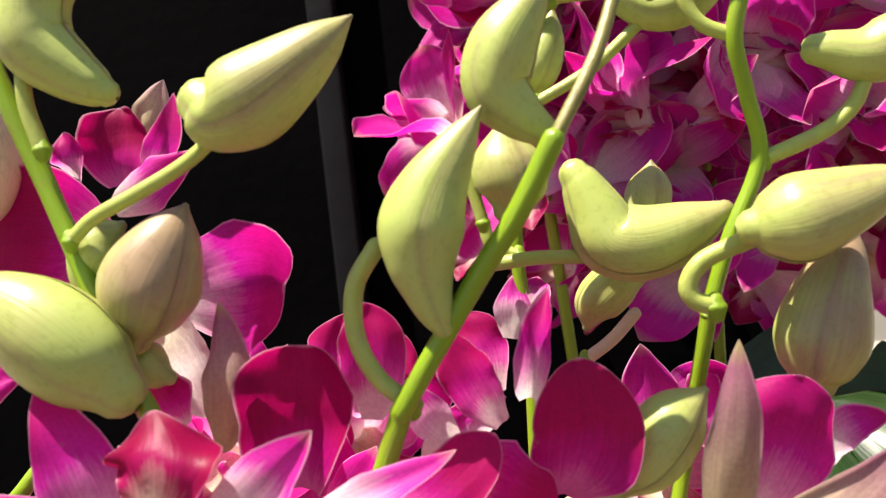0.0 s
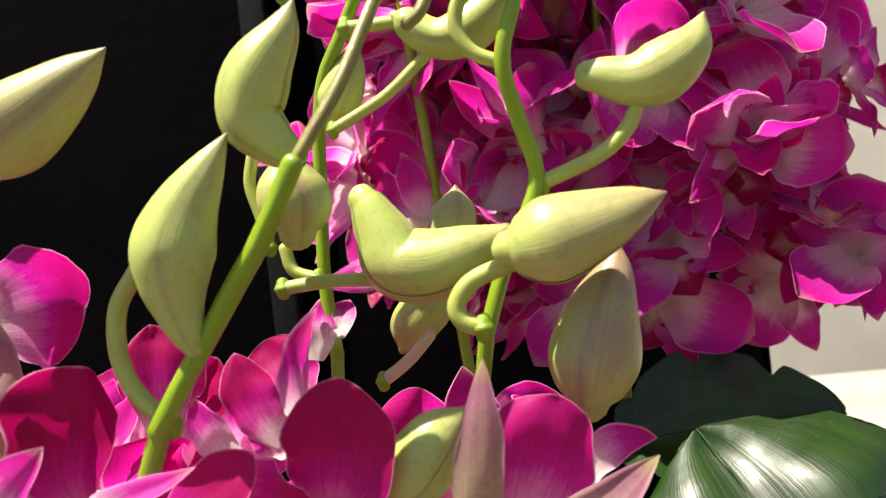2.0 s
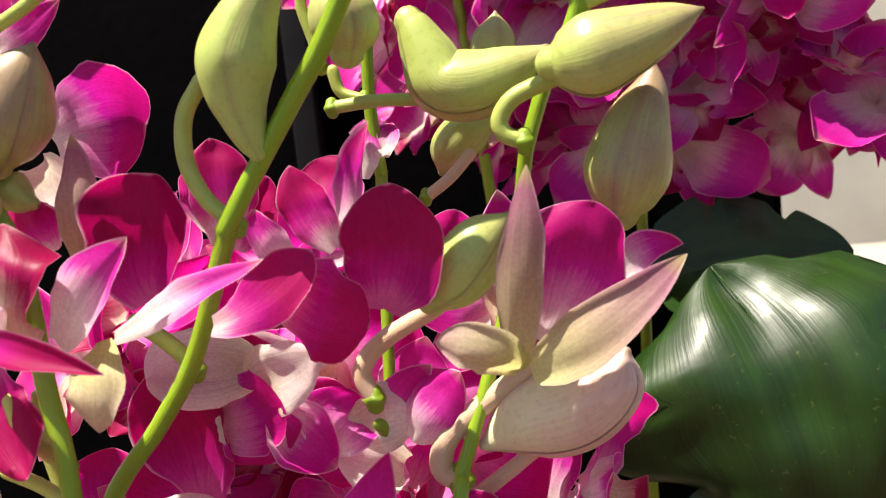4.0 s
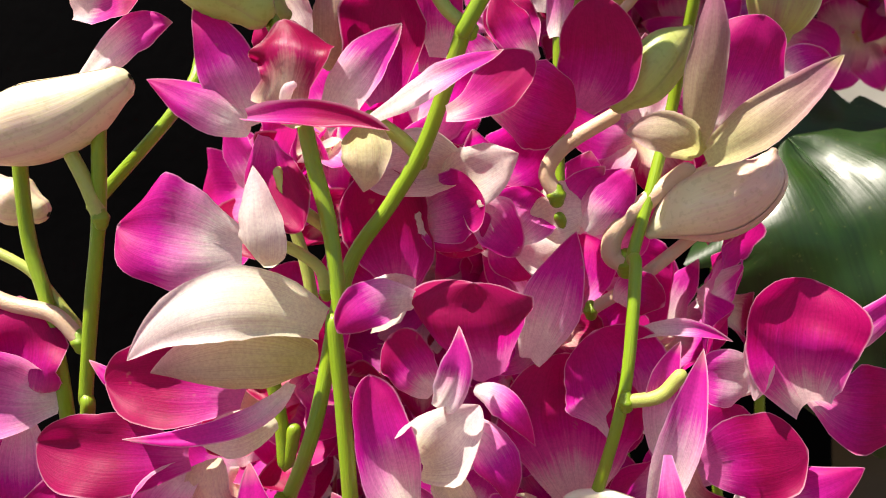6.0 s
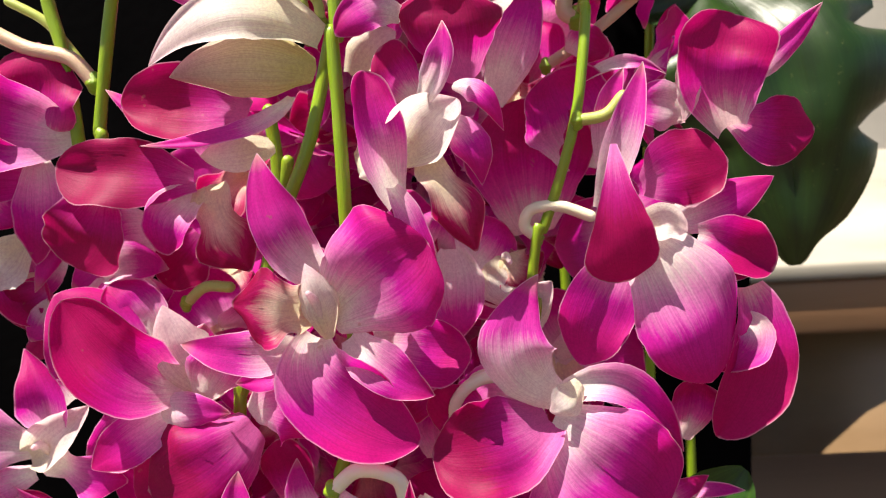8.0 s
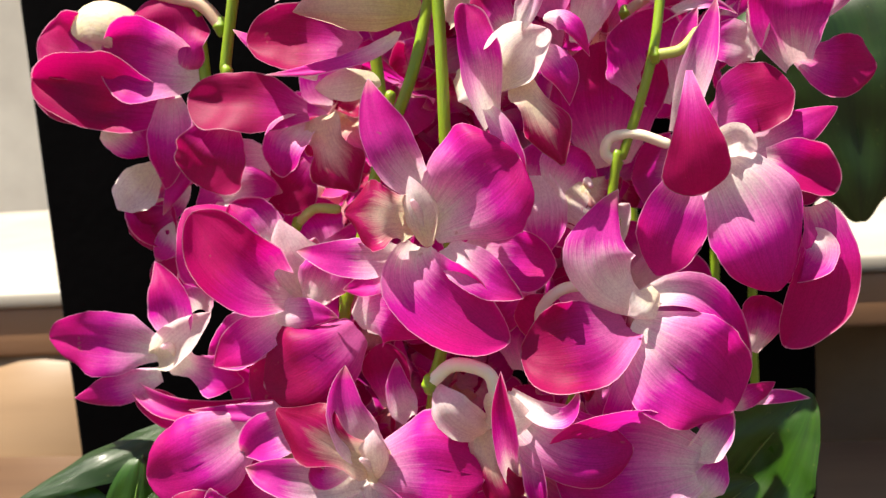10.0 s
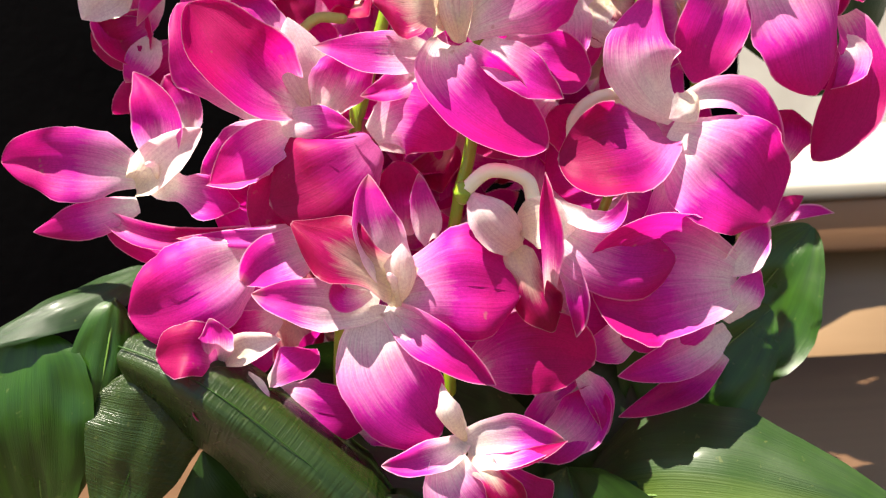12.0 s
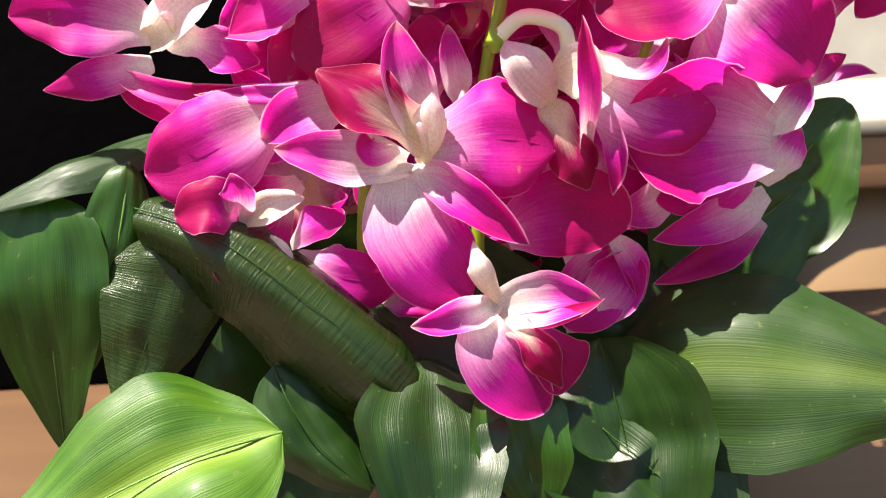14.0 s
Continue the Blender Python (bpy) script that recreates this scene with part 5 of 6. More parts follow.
fl = orchid_flower("small crumpled crimson orchid flower over dark leaf", (-0.0437, 0.0040, 0.1078), [
    ("P", (-0.0476, 0.0070, 0.1083), (-0.0521, -0.0040, 0.1156), (-0.0629, 0.0010, 0.1132), 0.0142, (0.26, -0.86, 0.43), 0.40, "r"),
    ("S", (-0.0488, 0.0060, 0.1086), (-0.0469, -0.0010, 0.1176), (-0.0476, -0.0020, 0.1240), 0.0090, (0.37, -0.91, 0.18), 0.40, "pale"),
    ("S", (-0.0481, 0.0070, 0.1105), (-0.0392, 0.0010, 0.1147), (-0.0307, 0.0020, 0.1164), 0.0083, (-0.10, -0.95, 0.29), 0.20, "white"),
    ("P", (-0.0356, 0.0060, 0.1041), (-0.0287, -0.0020, 0.1104), (-0.0215, 0.0020, 0.1133), 0.0100, (-0.18, -0.91, 0.37), -0.40, "m"),
    ("L", (-0.0434, 0.0070, 0.1066), (-0.0474, -0.0020, 0.1022), (-0.0467, 0.0000, 0.0944), 0.0127, (0.09, -0.89, 0.45), -0.40, "lip"),
    ("S", (-0.0412, 0.0060, 0.1059), (-0.0380, 0.0000, 0.1012), (-0.0439, 0.0010, 0.0959), 0.0070, (0.00, -0.96, 0.29), 0.20, "pale")])
fl = orchid_flower("magenta orchid petals under the open flower", (-0.0205, 0.0120, 0.0982), [
    ("P", (-0.0360, 0.0150, 0.1000), (-0.0247, 0.0070, 0.0943), (-0.0083, 0.0100, 0.0918), 0.0173, (-0.10, -0.95, 0.29), 0.30, "m"),
    ("S", (-0.0124, 0.0170, 0.1060), (-0.0098, 0.0140, 0.0971), (-0.0119, 0.0120, 0.0868), 0.0106, (0.10, -0.98, 0.20), 0.20, "m"),
    ("S", (-0.0135, 0.0170, 0.0856), (-0.0059, 0.0120, 0.0849), (0.0007, 0.0100, 0.0819), 0.0076, (0.00, -0.93, 0.37), 0.20, "m")])
fl = orchid_flower("smooth magenta orchid petal below a pink flower", (0.0337, 0.0060, 0.0949), [
    ("P", (0.0194, 0.0090, 0.1027), (0.0337, 0.0010, 0.1094), (0.0516, 0.0040, 0.1042), 0.0217, (-0.10, -0.95, 0.29), 0.15, "c"),
    ("P", (0.0351, 0.0110, 0.0772), (0.0471, 0.0060, 0.0873), (0.0515, 0.0080, 0.0973), 0.0151, (-0.10, -0.95, 0.29), 0.20, "m"),
    ("S", (0.0480, 0.0090, 0.1004), (0.0527, 0.0060, 0.0939), (0.0550, 0.0060, 0.0834), 0.0078, (0.10, -0.98, 0.20), 0.30, "m"),
    ("S", (0.0358, 0.0130, 0.0948), (0.0413, 0.0100, 0.0967), (0.0489, 0.0100, 0.0978), 0.0091, (0.00, -0.98, 0.20), 0.20, "pale")])
fl = orchid_flower("lowest orchid flower with white spur and crimson lip", (0.0160, -0.0080, 0.0870), [
    ("S", (0.0158, -0.0050, 0.0884), (0.0116, -0.0110, 0.0981), (0.0103, -0.0060, 0.1048), 0.0066, (-0.10, -0.99, 0.10), -0.60, "white"),
    ("S", (0.0158, -0.0050, 0.0886), (0.0049, -0.0110, 0.0864), (-0.0062, -0.0100, 0.0851), 0.0083, (0.09, -0.92, 0.37), 0.30, "pale"),
    ("S", (0.0157, -0.0050, 0.0862), (0.0261, -0.0120, 0.0911), (0.0408, -0.0100, 0.0890), 0.0136, (-0.09, -0.92, 0.37), 0.10, "pale"),
    ("S", (0.0160, -0.0080, 0.0841), (0.0284, -0.0140, 0.0866), (0.0411, -0.0130, 0.0902), 0.0047, (0.00, -0.86, 0.51), 0.30, "c"),
    ("P", (0.0113, -0.0060, 0.0860), (0.0136, -0.0140, 0.0768), (0.0268, -0.0120, 0.0619), 0.0163, (0.00, -0.96, 0.29), 0.20, "m"),
    ("T", (0.0204, -0.0070, 0.0872), (0.0270, -0.0130, 0.0784), (0.0350, -0.0110, 0.0699), 0.0167, (-0.10, -0.95, 0.29), -0.20, "c"),
    ("L", (0.0180, -0.0090, 0.0857), (0.0231, -0.0160, 0.0811), (0.0301, -0.0140, 0.0684), 0.0096, (0.00, -0.93, 0.37), -0.30, "lip")])
fl = orchid_flower("deep rose orchid petals in front of the stems", (-0.0038, 0.0100, 0.1558), [
    ("P", (-0.0035, 0.0130, 0.1656), (-0.0164, 0.0030, 0.1581), (-0.0317, 0.0070, 0.1511), 0.0280, (0.10, -0.98, 0.20), 0.10, "r"),
    ("P", (-0.0050, 0.0150, 0.1670), (0.0059, 0.0080, 0.1717), (0.0165, 0.0100, 0.1629), 0.0172, (-0.10, -0.98, 0.20), 0.20, "m"),
    ("P", (-0.0235, 0.0180, 0.1655), (-0.0298, 0.0140, 0.1555), (-0.0369, 0.0140, 0.1421), 0.0135, (0.10, -0.99, 0.10), 0.20, "c"),
    ("S", (0.0094, 0.0130, 0.1383), (0.0083, 0.0080, 0.1468), (0.0073, 0.0100, 0.1571), 0.0083, (0.20, -0.98, 0.10), 0.40, "pale"),
    ("P", (0.0025, 0.0190, 0.1393), (0.0032, 0.0160, 0.1506), (0.0006, 0.0160, 0.1599), 0.0138, (0.00, -1.00, 0.10), 0.20, "c")])
fl = orchid_flower("magenta orchid flower with cream centre turned aside", (-0.0186, 0.0120, 0.1718), [
    ("P", (-0.0226, 0.0150, 0.1760), (-0.0339, 0.0060, 0.1854), (-0.0479, 0.0080, 0.2024), 0.0212, (0.19, -0.94, 0.28), 0.30, "c"),
    ("S", (-0.0159, 0.0170, 0.1728), (-0.0208, 0.0120, 0.1863), (-0.0244, 0.0140, 0.1984), 0.0157, (0.10, -0.99, 0.10), 0.10, "white"),
    ("S", (-0.0248, 0.0150, 0.1702), (-0.0354, 0.0070, 0.1653), (-0.0469, 0.0090, 0.1569), 0.0133, (0.10, -0.95, 0.29), 0.10, "m"),
    ("P", (-0.0191, 0.0160, 0.1714), (-0.0120, 0.0110, 0.1811), (-0.0090, 0.0120, 0.1897), 0.0155, (0.00, -1.00, 0.10), 0.20, "m"),
    ("S", (-0.0317, 0.0150, 0.1697), (-0.0197, 0.0090, 0.1721), (-0.0089, 0.0110, 0.1696), 0.0098, (0.00, -0.96, 0.29), 0.20, "pale"),
    ("P", (-0.0042, 0.0190, 0.1659), (0.0051, 0.0160, 0.1712), (0.0133, 0.0180, 0.1754), 0.0181, (0.00, -1.00, 0.10), 0.20, "m")])
fl = orchid_flower("magenta orchid flower at the shaded side of the spray", (-0.0601, 0.0340, 0.2281), [
    ("P", (-0.0655, 0.0370, 0.2361), (-0.0833, 0.0310, 0.2389), (-0.1059, 0.0340, 0.2475), 0.0208, (0.10, -0.95, 0.29), 0.30, "r"),
    ("P", (-0.0639, 0.0370, 0.2420), (-0.0605, 0.0320, 0.2524), (-0.0578, 0.0360, 0.2675), 0.0283, (0.00, -1.00, 0.10), 0.20, "c"),
    ("S", (-0.0619, 0.0350, 0.2358), (-0.0610, 0.0300, 0.2220), (-0.0657, 0.0320, 0.2076), 0.0136, (0.10, -0.99, 0.10), 0.20, "m"),
    ("P", (-0.0768, 0.0410, 0.2103), (-0.0728, 0.0380, 0.2013), (-0.0705, 0.0380, 0.1885), 0.0149, (0.10, -0.99, 0.10), 0.20, "c"),
    ("S", (-0.0583, 0.0370, 0.2269), (-0.0592, 0.0320, 0.2167), (-0.0684, 0.0340, 0.1993), 0.0108, (0.10, -0.99, 0.10), 0.30, "pale"),
    ("P", (-0.0443, 0.0410, 0.2172), (-0.0558, 0.0380, 0.2198), (-0.0670, 0.0380, 0.2187), 0.0219, (0.00, -1.00, 0.10), 0.20, "m")])
fl = orchid_flower("white and pink orchid bloom deep inside the cluster", (0.0654, 0.0300, 0.1959), [
    ("S", (0.0497, 0.0330, 0.2052), (0.0500, 0.0283, 0.1933), (0.0497, 0.0280, 0.1805), 0.0160, (0.13, -0.97, 0.20), -0.30, "pale"),
    ("S", (0.0599, 0.0330, 0.2015), (0.0640, 0.0301, 0.1961), (0.0680, 0.0280, 0.1903), 0.0176, (0.02, -0.91, 0.42), -0.30, "white"),
    ("L", (0.0629, 0.0330, 0.2014), (0.0668, 0.0302, 0.1980), (0.0712, 0.0300, 0.1941), 0.0176, (-0.16, -0.96, 0.21), -0.50, "lip"),
    ("P", (0.0538, 0.0330, 0.1988), (0.0587, 0.0330, 0.2053), (0.0635, 0.0340, 0.2117), 0.0177, (0.04, -1.00, 0.05), 0.12, "m"),
    ("S", (0.0648, 0.0330, 0.1827), (0.0697, 0.0292, 0.1892), (0.0756, 0.0280, 0.1959), 0.0130, (-0.38, -0.93, -0.04), 0.33, "white"),
    ("P", (0.0462, 0.0330, 0.1758), (0.0341, 0.0327, 0.1690), (0.0230, 0.0360, 0.1611), 0.0229, (-0.28, -0.92, 0.26), 0.10, "c"),
    ("P", (0.0440, 0.0330, 0.1449), (0.0476, 0.0327, 0.1545), (0.0514, 0.0340, 0.1639), 0.0285, (-0.11, -0.99, 0.10), 0.23, "m"),
    ("P", (0.0724, 0.0330, 0.1567), (0.0579, 0.0294, 0.1550), (0.0433, 0.0280, 0.1522), 0.0297, (0.08, -0.89, 0.45), 0.14, "m")])
column(fl, (0.0629, 0.0330, 0.2014), (0.0649, 0.0283, 0.2015), 0.0019)
fl = orchid_flower("magenta orchid bloom half hidden among petals", (-0.0342, 0.0160, 0.1696), [
    ("P", (-0.0314, 0.0190, 0.1723), (-0.0400, 0.0133, 0.1883), (-0.0522, 0.0140, 0.2029), 0.0237, (0.48, -0.86, 0.19), 0.33, "m"),
    ("S", (-0.0297, 0.0190, 0.1893), (-0.0345, 0.0180, 0.1969), (-0.0407, 0.0200, 0.2032), 0.0162, (0.37, -0.86, 0.35), -0.06, "m"),
    ("S", (-0.0283, 0.0190, 0.1687), (-0.0392, 0.0147, 0.1631), (-0.0506, 0.0140, 0.1569), 0.0164, (0.14, -0.98, 0.15), 0.17, "pale"),
    ("S", (-0.0245, 0.0190, 0.1720), (-0.0194, 0.0171, 0.1817), (-0.0154, 0.0180, 0.1921), 0.0163, (0.37, -0.91, -0.21), -0.13, "pale"),
    ("S", (-0.0290, 0.0190, 0.1618), (-0.0184, 0.0172, 0.1633), (-0.0077, 0.0180, 0.1647), 0.0183, (-0.05, -1.00, 0.03), 0.14, "pale")])
fl = orchid_flower("pale crumpled orchid petals against the dark panel", (-0.0818, 0.0400, 0.2068), [
    ("S", (-0.0654, 0.0430, 0.2111), (-0.0745, 0.0411, 0.2090), (-0.0837, 0.0400, 0.2069), 0.0138, (0.14, -0.98, 0.11), 0.29, "white"),
    ("S", (-0.0637, 0.0430, 0.2092), (-0.0704, 0.0424, 0.2029), (-0.0772, 0.0440, 0.1969), 0.0118, (0.07, -0.99, -0.16), 0.07, "pale"),
    ("P", (-0.0559, 0.0430, 0.1940), (-0.0639, 0.0438, 0.1894), (-0.0717, 0.0460, 0.1850), 0.0138, (-0.08, -0.98, -0.19), 0.24, "c"),
    ("P", (-0.0517, 0.0430, 0.1975), (-0.0664, 0.0434, 0.1857), (-0.0817, 0.0480, 0.1755), 0.0118, (0.12, -0.92, -0.37), 0.28, "c"),
    ("S", (-0.0315, 0.0430, 0.2109), (-0.0437, 0.0428, 0.2087), (-0.0556, 0.0460, 0.2066), 0.0233, (-0.12, -0.99, -0.05), 0.46, "pale")])
fl = orchid_flower("white-throated orchid bloom behind the crossing stems", (0.0502, 0.0480, 0.2871), [
    ("S", (0.0483, 0.0510, 0.2890), (0.0373, 0.0475, 0.2893), (0.0258, 0.0480, 0.2885), 0.0170, (0.12, -0.96, 0.26), 0.24, "white"),
    ("S", (0.0439, 0.0510, 0.2842), (0.0537, 0.0474, 0.2879), (0.0639, 0.0460, 0.2917), 0.0145, (-0.22, -0.97, -0.06), 0.33, "white"),
    ("P", (0.0439, 0.0510, 0.2842), (0.0474, 0.0481, 0.2773), (0.0506, 0.0480, 0.2696), 0.0158, (0.09, -0.97, 0.24), 0.20, "m"),
    ("P", (0.0379, 0.0510, 0.2769), (0.0463, 0.0464, 0.2794), (0.0555, 0.0440, 0.2818), 0.0160, (-0.37, -0.93, 0.00), 0.09, "m"),
    ("S", (0.0774, 0.0510, 0.2725), (0.0832, 0.0490, 0.2794), (0.0894, 0.0480, 0.2861), 0.0142, (-0.34, -0.94, 0.10), -0.22, "pale"),
    ("S", (0.0509, 0.0510, 0.2788), (0.0569, 0.0497, 0.2734), (0.0623, 0.0500, 0.2672), 0.0131, (0.34, -0.85, 0.41), 0.23, "pale"),
    ("P", (0.0587, 0.0510, 0.2708), (0.0630, 0.0508, 0.2767), (0.0672, 0.0520, 0.2826), 0.0158, (0.07, -1.00, 0.03), 0.28, "m"),
    ("S", (0.0655, 0.0510, 0.2755), (0.0728, 0.0507, 0.2766), (0.0801, 0.0520, 0.2770), 0.0143, (0.03, -0.93, 0.36), 0.28, "white")])
fl = orchid_flower("magenta orchid flower with a long crimson petal in shade", (-0.0619, 0.0320, 0.2354), [
    ("P", (-0.0616, 0.0350, 0.2321), (-0.0817, 0.0289, 0.2381), (-0.1027, 0.0280, 0.2441), 0.0230, (0.17, -0.99, -0.00), 0.30, "r"),
    ("P", (-0.0510, 0.0350, 0.2423), (-0.0657, 0.0310, 0.2472), (-0.0808, 0.0320, 0.2523), 0.0237, (0.09, -1.00, -0.02), 0.30, "m"),
    ("P", (-0.0774, 0.0350, 0.2482), (-0.0904, 0.0336, 0.2526), (-0.1034, 0.0360, 0.2568), 0.0202, (-0.02, -1.00, 0.05), 0.13, "c"),
    ("S", (-0.0832, 0.0350, 0.2284), (-0.0771, 0.0350, 0.2235), (-0.0715, 0.0360, 0.2183), 0.0148, (0.35, -0.88, 0.32), 0.30, "m"),
    ("S", (-0.0926, 0.0350, 0.2392), (-0.0976, 0.0348, 0.2354), (-0.1030, 0.0360, 0.2323), 0.0074, (0.22, -0.87, -0.45), -0.22, "white")])
fl = orchid_flower("crimson orchid flower with folded petals and drooping sepal", (-0.0219, 0.0260, 0.2240), [
    ("P", (-0.0174, 0.0290, 0.2284), (-0.0329, 0.0220, 0.2318), (-0.0521, 0.0240, 0.2348), 0.0182, (0.00, -0.96, 0.29), 0.30, "r"),
    ("P", (-0.0420, 0.0270, 0.2267), (-0.0455, 0.0200, 0.2180), (-0.0508, 0.0220, 0.2086), 0.0208, (0.00, -0.98, 0.20), 0.20, "r"),
    ("L", (-0.0141, 0.0290, 0.2265), (-0.0087, 0.0220, 0.2164), (-0.0035, 0.0240, 0.2040), 0.0163, (0.10, -0.98, 0.20), -0.30, "lip"),
    ("S", (-0.0166, 0.0280, 0.2250), (-0.0224, 0.0220, 0.2181), (-0.0254, 0.0240, 0.2096), 0.0138, (0.00, -0.98, 0.20), 0.20, "m"),
    ("S", (0.0048, 0.0290, 0.2366), (-0.0038, 0.0220, 0.2358), (-0.0133, 0.0240, 0.2350), 0.0105, (0.00, -0.93, 0.37), -0.50, "white"),
    ("S", (-0.0131, 0.0290, 0.2384), (-0.0234, 0.0230, 0.2456), (-0.0368, 0.0260, 0.2536), 0.0070, (0.00, -0.89, 0.45), 0.30, "pale"),
    ("P", (-0.0389, 0.0320, 0.2051), (-0.0403, 0.0290, 0.1986), (-0.0433, 0.0290, 0.1866), 0.0177, (0.10, -0.99, 0.10), 0.20, "m"),
    ("S", (-0.0483, 0.0330, 0.2039), (-0.0380, 0.0300, 0.2069), (-0.0277, 0.0300, 0.2046), 0.0123, (0.00, -0.98, 0.20), 0.20, "pale")])
fl = orchid_flower("pale crumpled orchid petals hanging against the black panel", (-0.0751, 0.0340, 0.2022), [
    ("S", (-0.0706, 0.0370, 0.2139), (-0.0764, 0.0338, 0.2077), (-0.0832, 0.0340, 0.2018), 0.0131, (0.30, -0.95, -0.08), 0.40, "white"),
    ("P", (-0.0658, 0.0370, 0.1998), (-0.0740, 0.0358, 0.1962), (-0.0823, 0.0380, 0.1935), 0.0151, (0.03, -0.97, -0.24), 0.22, "r"),
    ("S", (-0.0644, 0.0370, 0.1962), (-0.0692, 0.0361, 0.1900), (-0.0742, 0.0380, 0.1842), 0.0094, (0.04, -0.99, -0.12), 0.45, "pale"),
    ("S", (-0.0419, 0.0370, 0.2071), (-0.0495, 0.0348, 0.2031), (-0.0576, 0.0340, 0.1995), 0.0168, (0.29, -0.93, -0.22), 0.15, "pale"),
    ("P", (-0.0459, 0.0370, 0.2021), (-0.0442, 0.0351, 0.1953), (-0.0434, 0.0360, 0.1881), 0.0243, (0.29, -0.95, 0.12), 0.30, "m"),
    ("P", (-0.0204, 0.0370, 0.2127), (-0.0272, 0.0369, 0.2062), (-0.0340, 0.0380, 0.1997), 0.0166, (-0.05, -1.00, -0.02), 0.19, "r")])
fl = orchid_flower("magenta orchid petals in the shade between the crossing stems", (0.0459, 0.0520, 0.2661), [
    ("P", (0.0315, 0.0550, 0.2595), (0.0316, 0.0520, 0.2747), (0.0277, 0.0520, 0.2911), 0.0214, (0.00, -1.00, 0.10), 0.30, "r"),
    ("P", (0.0531, 0.0550, 0.2791), (0.0461, 0.0520, 0.2853), (0.0425, 0.0520, 0.2972), 0.0165, (0.00, -1.00, 0.10), 0.30, "c"),
    ("S", (0.0740, 0.0550, 0.2731), (0.0772, 0.0520, 0.2801), (0.0834, 0.0520, 0.2868), 0.0104, (0.00, -1.00, 0.10), 0.30, "pale"),
    ("S", (0.0237, 0.0510, 0.2526), (0.0311, 0.0460, 0.2598), (0.0375, 0.0460, 0.2638), 0.0120, (0.00, -1.00, 0.10), 0.30, "white")])
fl = orchid_flower("magenta orchid petals at the outer edge of the bud stem", (-0.0319, 0.0420, 0.3434), [
    ("P", (-0.0382, 0.0450, 0.3333), (-0.0256, 0.0390, 0.3362), (-0.0197, 0.0420, 0.3373), 0.0135, (0.00, -1.00, 0.10), 0.30, "c"),
    ("S", (-0.0387, 0.0450, 0.3170), (-0.0221, 0.0390, 0.3260), (-0.0125, 0.0420, 0.3279), 0.0101, (0.00, -0.98, 0.20), 0.20, "pale"),
    ("P", (-0.0253, 0.0450, 0.3788), (-0.0191, 0.0400, 0.3851), (-0.0242, 0.0420, 0.3934), 0.0135, (0.00, -1.00, 0.10), 0.20, "m")])

# ---- foliage ----
tropical_leaf("dark green leaf standing behind the flowers", (0.0690, 0.0300, 0.0789), (0.0889, 0.0250, 0.0952), (0.1100, 0.0300, 0.1099), 0.0429, (-0.12, -0.98, 0.16), 0.25, "d")
tropical_leaf("dark green leaf tip against bright wall", (0.0965, 0.0500, 0.0850), (0.1125, 0.0445, 0.1086), (0.1307, 0.0500, 0.1306), 0.0407, (-0.19, -0.97, 0.14), 0.25, "d")
tropical_leaf("small green leaf below the lowest flower", (0.0168, -0.0040, 0.0728), (0.0209, -0.0129, 0.0544), (0.0243, -0.0140, 0.0338), 0.0244, (0.09, -0.96, 0.26), 0.25, "d")
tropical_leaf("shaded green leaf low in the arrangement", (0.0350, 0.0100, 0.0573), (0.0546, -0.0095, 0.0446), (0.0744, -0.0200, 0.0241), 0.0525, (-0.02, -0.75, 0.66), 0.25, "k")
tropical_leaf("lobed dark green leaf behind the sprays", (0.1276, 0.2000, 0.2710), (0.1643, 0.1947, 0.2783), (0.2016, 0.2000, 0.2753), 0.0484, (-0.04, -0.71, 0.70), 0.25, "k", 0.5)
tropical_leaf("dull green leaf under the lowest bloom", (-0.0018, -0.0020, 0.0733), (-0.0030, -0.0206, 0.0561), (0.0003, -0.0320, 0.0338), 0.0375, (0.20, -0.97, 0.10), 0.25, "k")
# Dark green of the base leaves stands in for shade.
tropical_leaf("leaf filling the base, its green darkened for shade", (0.0445, 0.0100, 0.0728), (0.0477, -0.0041, 0.0476), (0.0543, -0.0100, 0.0199), 0.0504, (-0.37, -0.89, 0.27), 0.25, "k")
# Two added leaves, near black, close a pale gap where only shade belongs.
tropical_leaf("filler leaf coloured black-green for the deep shade below the flowers", (-0.0446, 0.0300, 0.0923), (0.0042, 0.0250, 0.0769), (0.0522, 0.0300, 0.0592), 0.0529, (0.08, -0.97, 0.23), 0.25, "k")
tropical_leaf("filler leaf crossing behind the lowest bloom, darkened for shade", (0.0654, 0.0350, 0.0950), (0.0342, 0.0311, 0.0680), (0.0048, 0.0350, 0.0391), 0.0498, (-0.22, -0.95, 0.24), 0.25, "k")
tropical_leaf("broad green leaf blade hanging from a fold", (-0.0988, 0.0150, 0.1193), (-0.0995, 0.0080, 0.0932), (-0.1012, 0.0120, 0.0494), 0.0305, (0.10, -0.99, 0.10), 0.12, "d")
tropical_leaf("glossy dark leaf folding over", (-0.0703, 0.0320, 0.1318), (-0.0894, 0.0170, 0.1245), (-0.1154, 0.0110, 0.1157), 0.0144, (0.06, -0.64, 0.77), -0.30, "k")
tropical_leaf("narrow dark leaf standing in a fold", (-0.0775, 0.0190, 0.1258), (-0.0824, 0.0120, 0.1032), (-0.0919, 0.0120, 0.0713), 0.0173, (0.45, -0.89, 0.09), -0.50, "d")
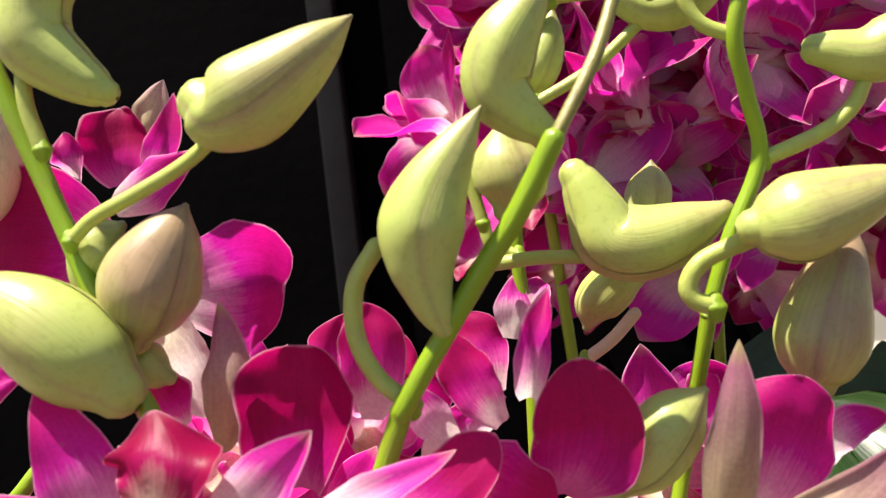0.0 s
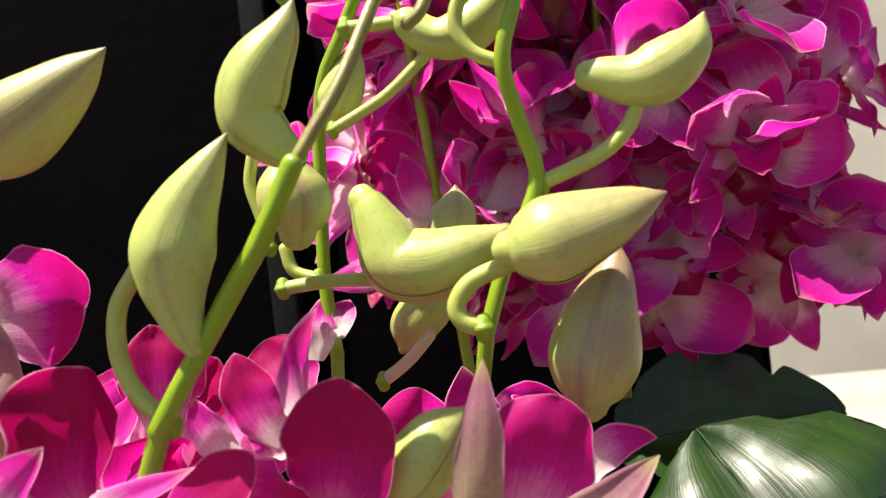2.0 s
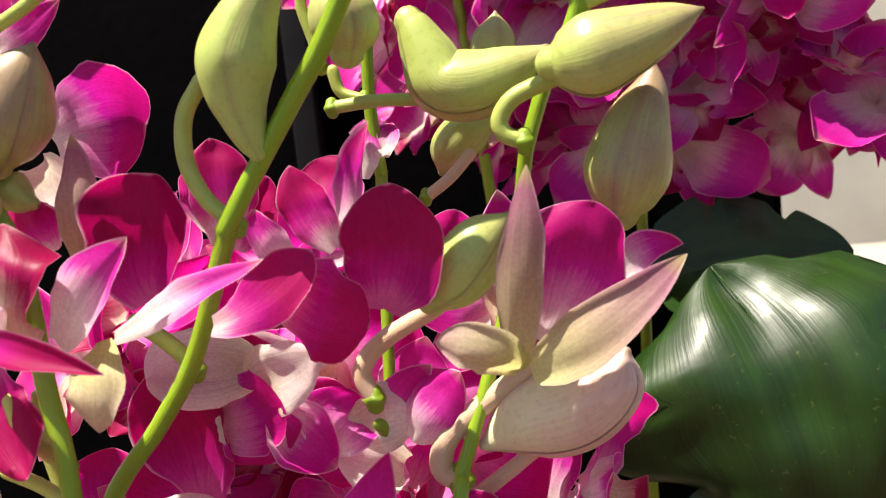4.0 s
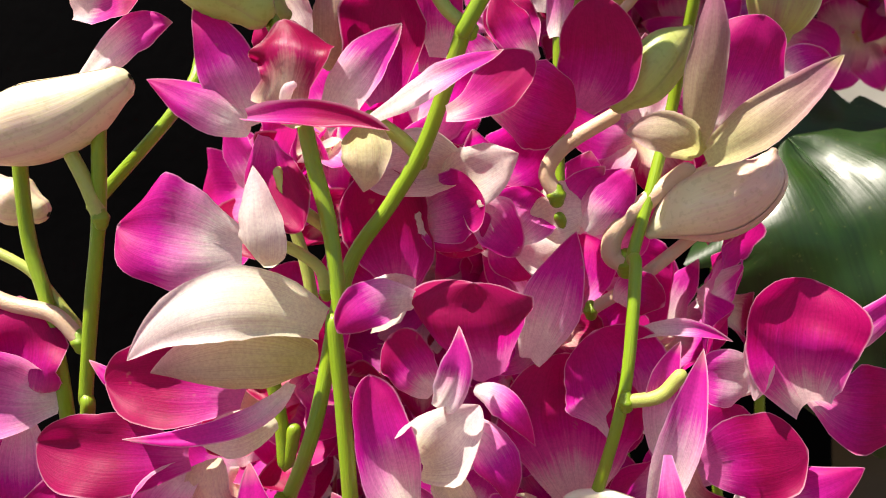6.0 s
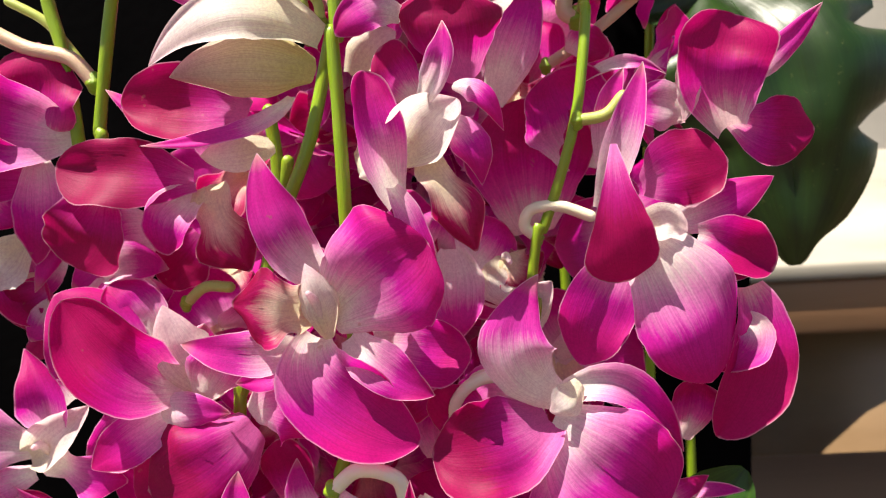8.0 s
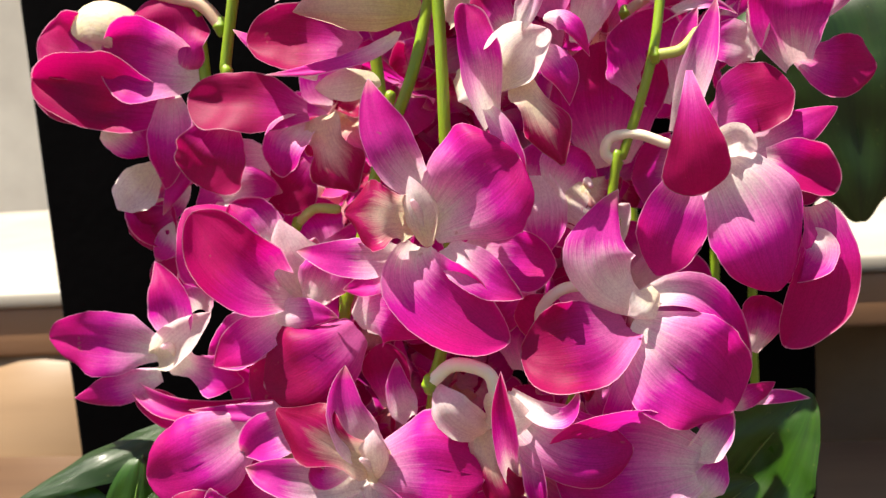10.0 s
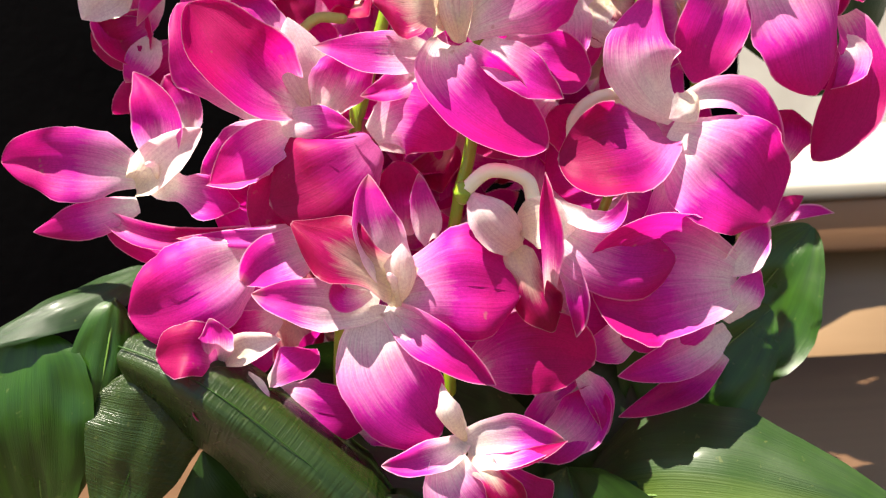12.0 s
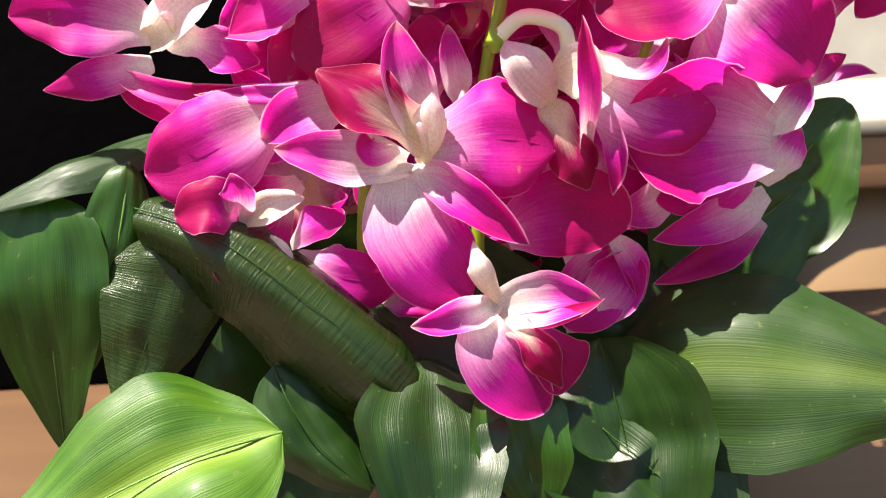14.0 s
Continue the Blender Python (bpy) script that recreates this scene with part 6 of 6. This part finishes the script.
tropical_leaf("dark ribbed leaf skirt below the rolled leaf", (-0.0678, 0.0110, 0.1086), (-0.0704, 0.0080, 0.0899), (-0.0824, 0.0020, 0.0636), 0.0332, (0.10, -0.95, 0.29), -0.30, "r")
tropical_leaf("large green leaf with pale centre rib", (0.0486, 0.0130, 0.0619), (0.0816, -0.0060, 0.0666), (0.1313, -0.0180, 0.0617), 0.0522, (-0.08, -0.82, 0.57), -0.20, "o")
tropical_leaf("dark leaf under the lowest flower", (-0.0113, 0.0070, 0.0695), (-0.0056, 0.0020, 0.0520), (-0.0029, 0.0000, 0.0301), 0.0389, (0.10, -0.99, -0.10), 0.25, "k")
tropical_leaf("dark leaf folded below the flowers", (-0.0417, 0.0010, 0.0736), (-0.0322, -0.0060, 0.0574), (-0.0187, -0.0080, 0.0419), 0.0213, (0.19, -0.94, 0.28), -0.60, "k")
tropical_leaf("yellow-green tropical leaf with pale midrib, colour lightened for sun", (-0.0362, -0.0320, 0.0690), (-0.0625, -0.0450, 0.0652), (-0.0977, -0.0510, 0.0498), 0.0404, (0.07, -0.71, 0.71), -0.15, "l")
tropical_leaf("dark glossy ribbed leaf rolled into a cone", (-0.0724, 0.0110, 0.1126), (-0.0422, -0.0020, 0.0983), (-0.0074, -0.0040, 0.0648), 0.0320, (0.00, -0.88, 0.48), -1.70, "r")
tropical_leaf("big glossy green leaf catching the light", (0.1517, 0.1730, 0.2796), (0.1699, 0.1500, 0.2372), (0.1770, 0.1500, 0.1688), 0.1130, (0.00, -0.86, 0.51), -0.35, "k", 0.5)
# Two more added fillers; their dark colour replaces shade below the blooms.
tropical_leaf("filler leaf behind the rolled leaf, coloured black-green for shade", (-0.0571, 0.0190, 0.0812), (-0.0403, 0.0160, 0.0550), (-0.0367, 0.0160, 0.0171), 0.0622, (0.00, -0.96, 0.29), 0.20, "k")
tropical_leaf("filler leaf under the blooms, coloured dark for shade", (0.0373, 0.0230, 0.0742), (0.0380, 0.0200, 0.0515), (0.0356, 0.0200, 0.0092), 0.0688, (0.00, -0.96, 0.29), 0.20, "k")

# ---- the second spray, behind ----
def spray_bloom(label, group, size=0.03, seed=700, fold=0.25, tint="m"):
    """One bloom at the origin that looks along -y."""
    fl = thing("orchid_flower", (0, 0, 0), label, "flower", group)
    for k, (ang, ln, w, kind, tone) in enumerate(((25, 1.0, 1.0, "P", tint), (155, 1.0, 1.0, "P", tint), (90, 0.95, 0.55, "S", "pale"), (215, 0.95, 0.6, "S", "pale"), (325, 0.95, 0.6, "S", "m"), (270, 0.7, 0.65, "L", "lip"))):
        a = radians(ang)
        tip = Vector((math.cos(a) * ln, -fold * (1 + 0.5 * math.sin(k * 2.1 + seed)) if kind != "L" else -0.6, math.sin(a) * ln)) * size
        bm = blade((0, 0, 0), tip * 0.5 - Vector((0, 0.1 * size, 0)), tip, w * size * 0.95, (0, -1, 0.15), 0.3, kind, seed + k, ruffle=0.15, roll_edge=0.5 * math.sin(k + seed))
        part({"P": "petal", "S": "sepal", "L": "lip"}[kind], bm, TONES[tone], fl)
    return fl


rng = random.Random(11)
behind = [spray_bloom("magenta orchid bloom of a second spray behind", "blooms of the spray behind", size, seed, fold, tint) for size, seed, fold, tint in ((0.022, 700, 0.4, "m"), (0.025, 730, 0.75, "pale"), (0.023, 760, 1.1, "pale"))]
for k in range(200):
    z = rng.uniform(0.315, 0.52)
    x = rng.uniform(0.05 + max(0.0, 0.34 - z) * 1.6, 0.222 - max(0.0, z - 0.33) * 0.22)
    m = pose(x, rng.uniform(0.19, 0.27), z, rng.uniform(-70, 45), rng.uniform(-90, 90), rng.uniform(-75, 75))
    if k < 3:
        behind[k].matrix_basis = m
    else:
        copy_thing(behind[k % 3], m)
inner = spray_bloom("magenta orchid bloom deep inside the cluster", "blooms inside the cluster", 0.026)
for k in range(80):
    z = rng.uniform(0.09, 0.30)
    x = 0.035 + rng.uniform(-0.065, 0.065) + (z - 0.2) * 0.2
    m = pose(x, rng.uniform(0.038, 0.075) + (z - 0.1) * 0.24, z, rng.uniform(-50, 30), rng.uniform(-70, 70), rng.uniform(-70, 70))
    if k == 0:
        inner.matrix_basis = m
    else:
        copy_thing(inner, m)

for x0, x1, y in ((0.09, 0.075, 0.19), (0.13, 0.14, 0.21), (0.150, 0.165, 0.22)):
    flower_stem("green orchid stem of the second spray standing behind", [(x0, y, -0.03, 0.0022), (x0, y + 0.01, 0.15, 0.0021), ((x0 + x1) / 2, y, 0.32, 0.0019), (x1, y - 0.01, 0.46, 0.0015), (x1 + 0.01, y - 0.02, 0.54, 0.001)])
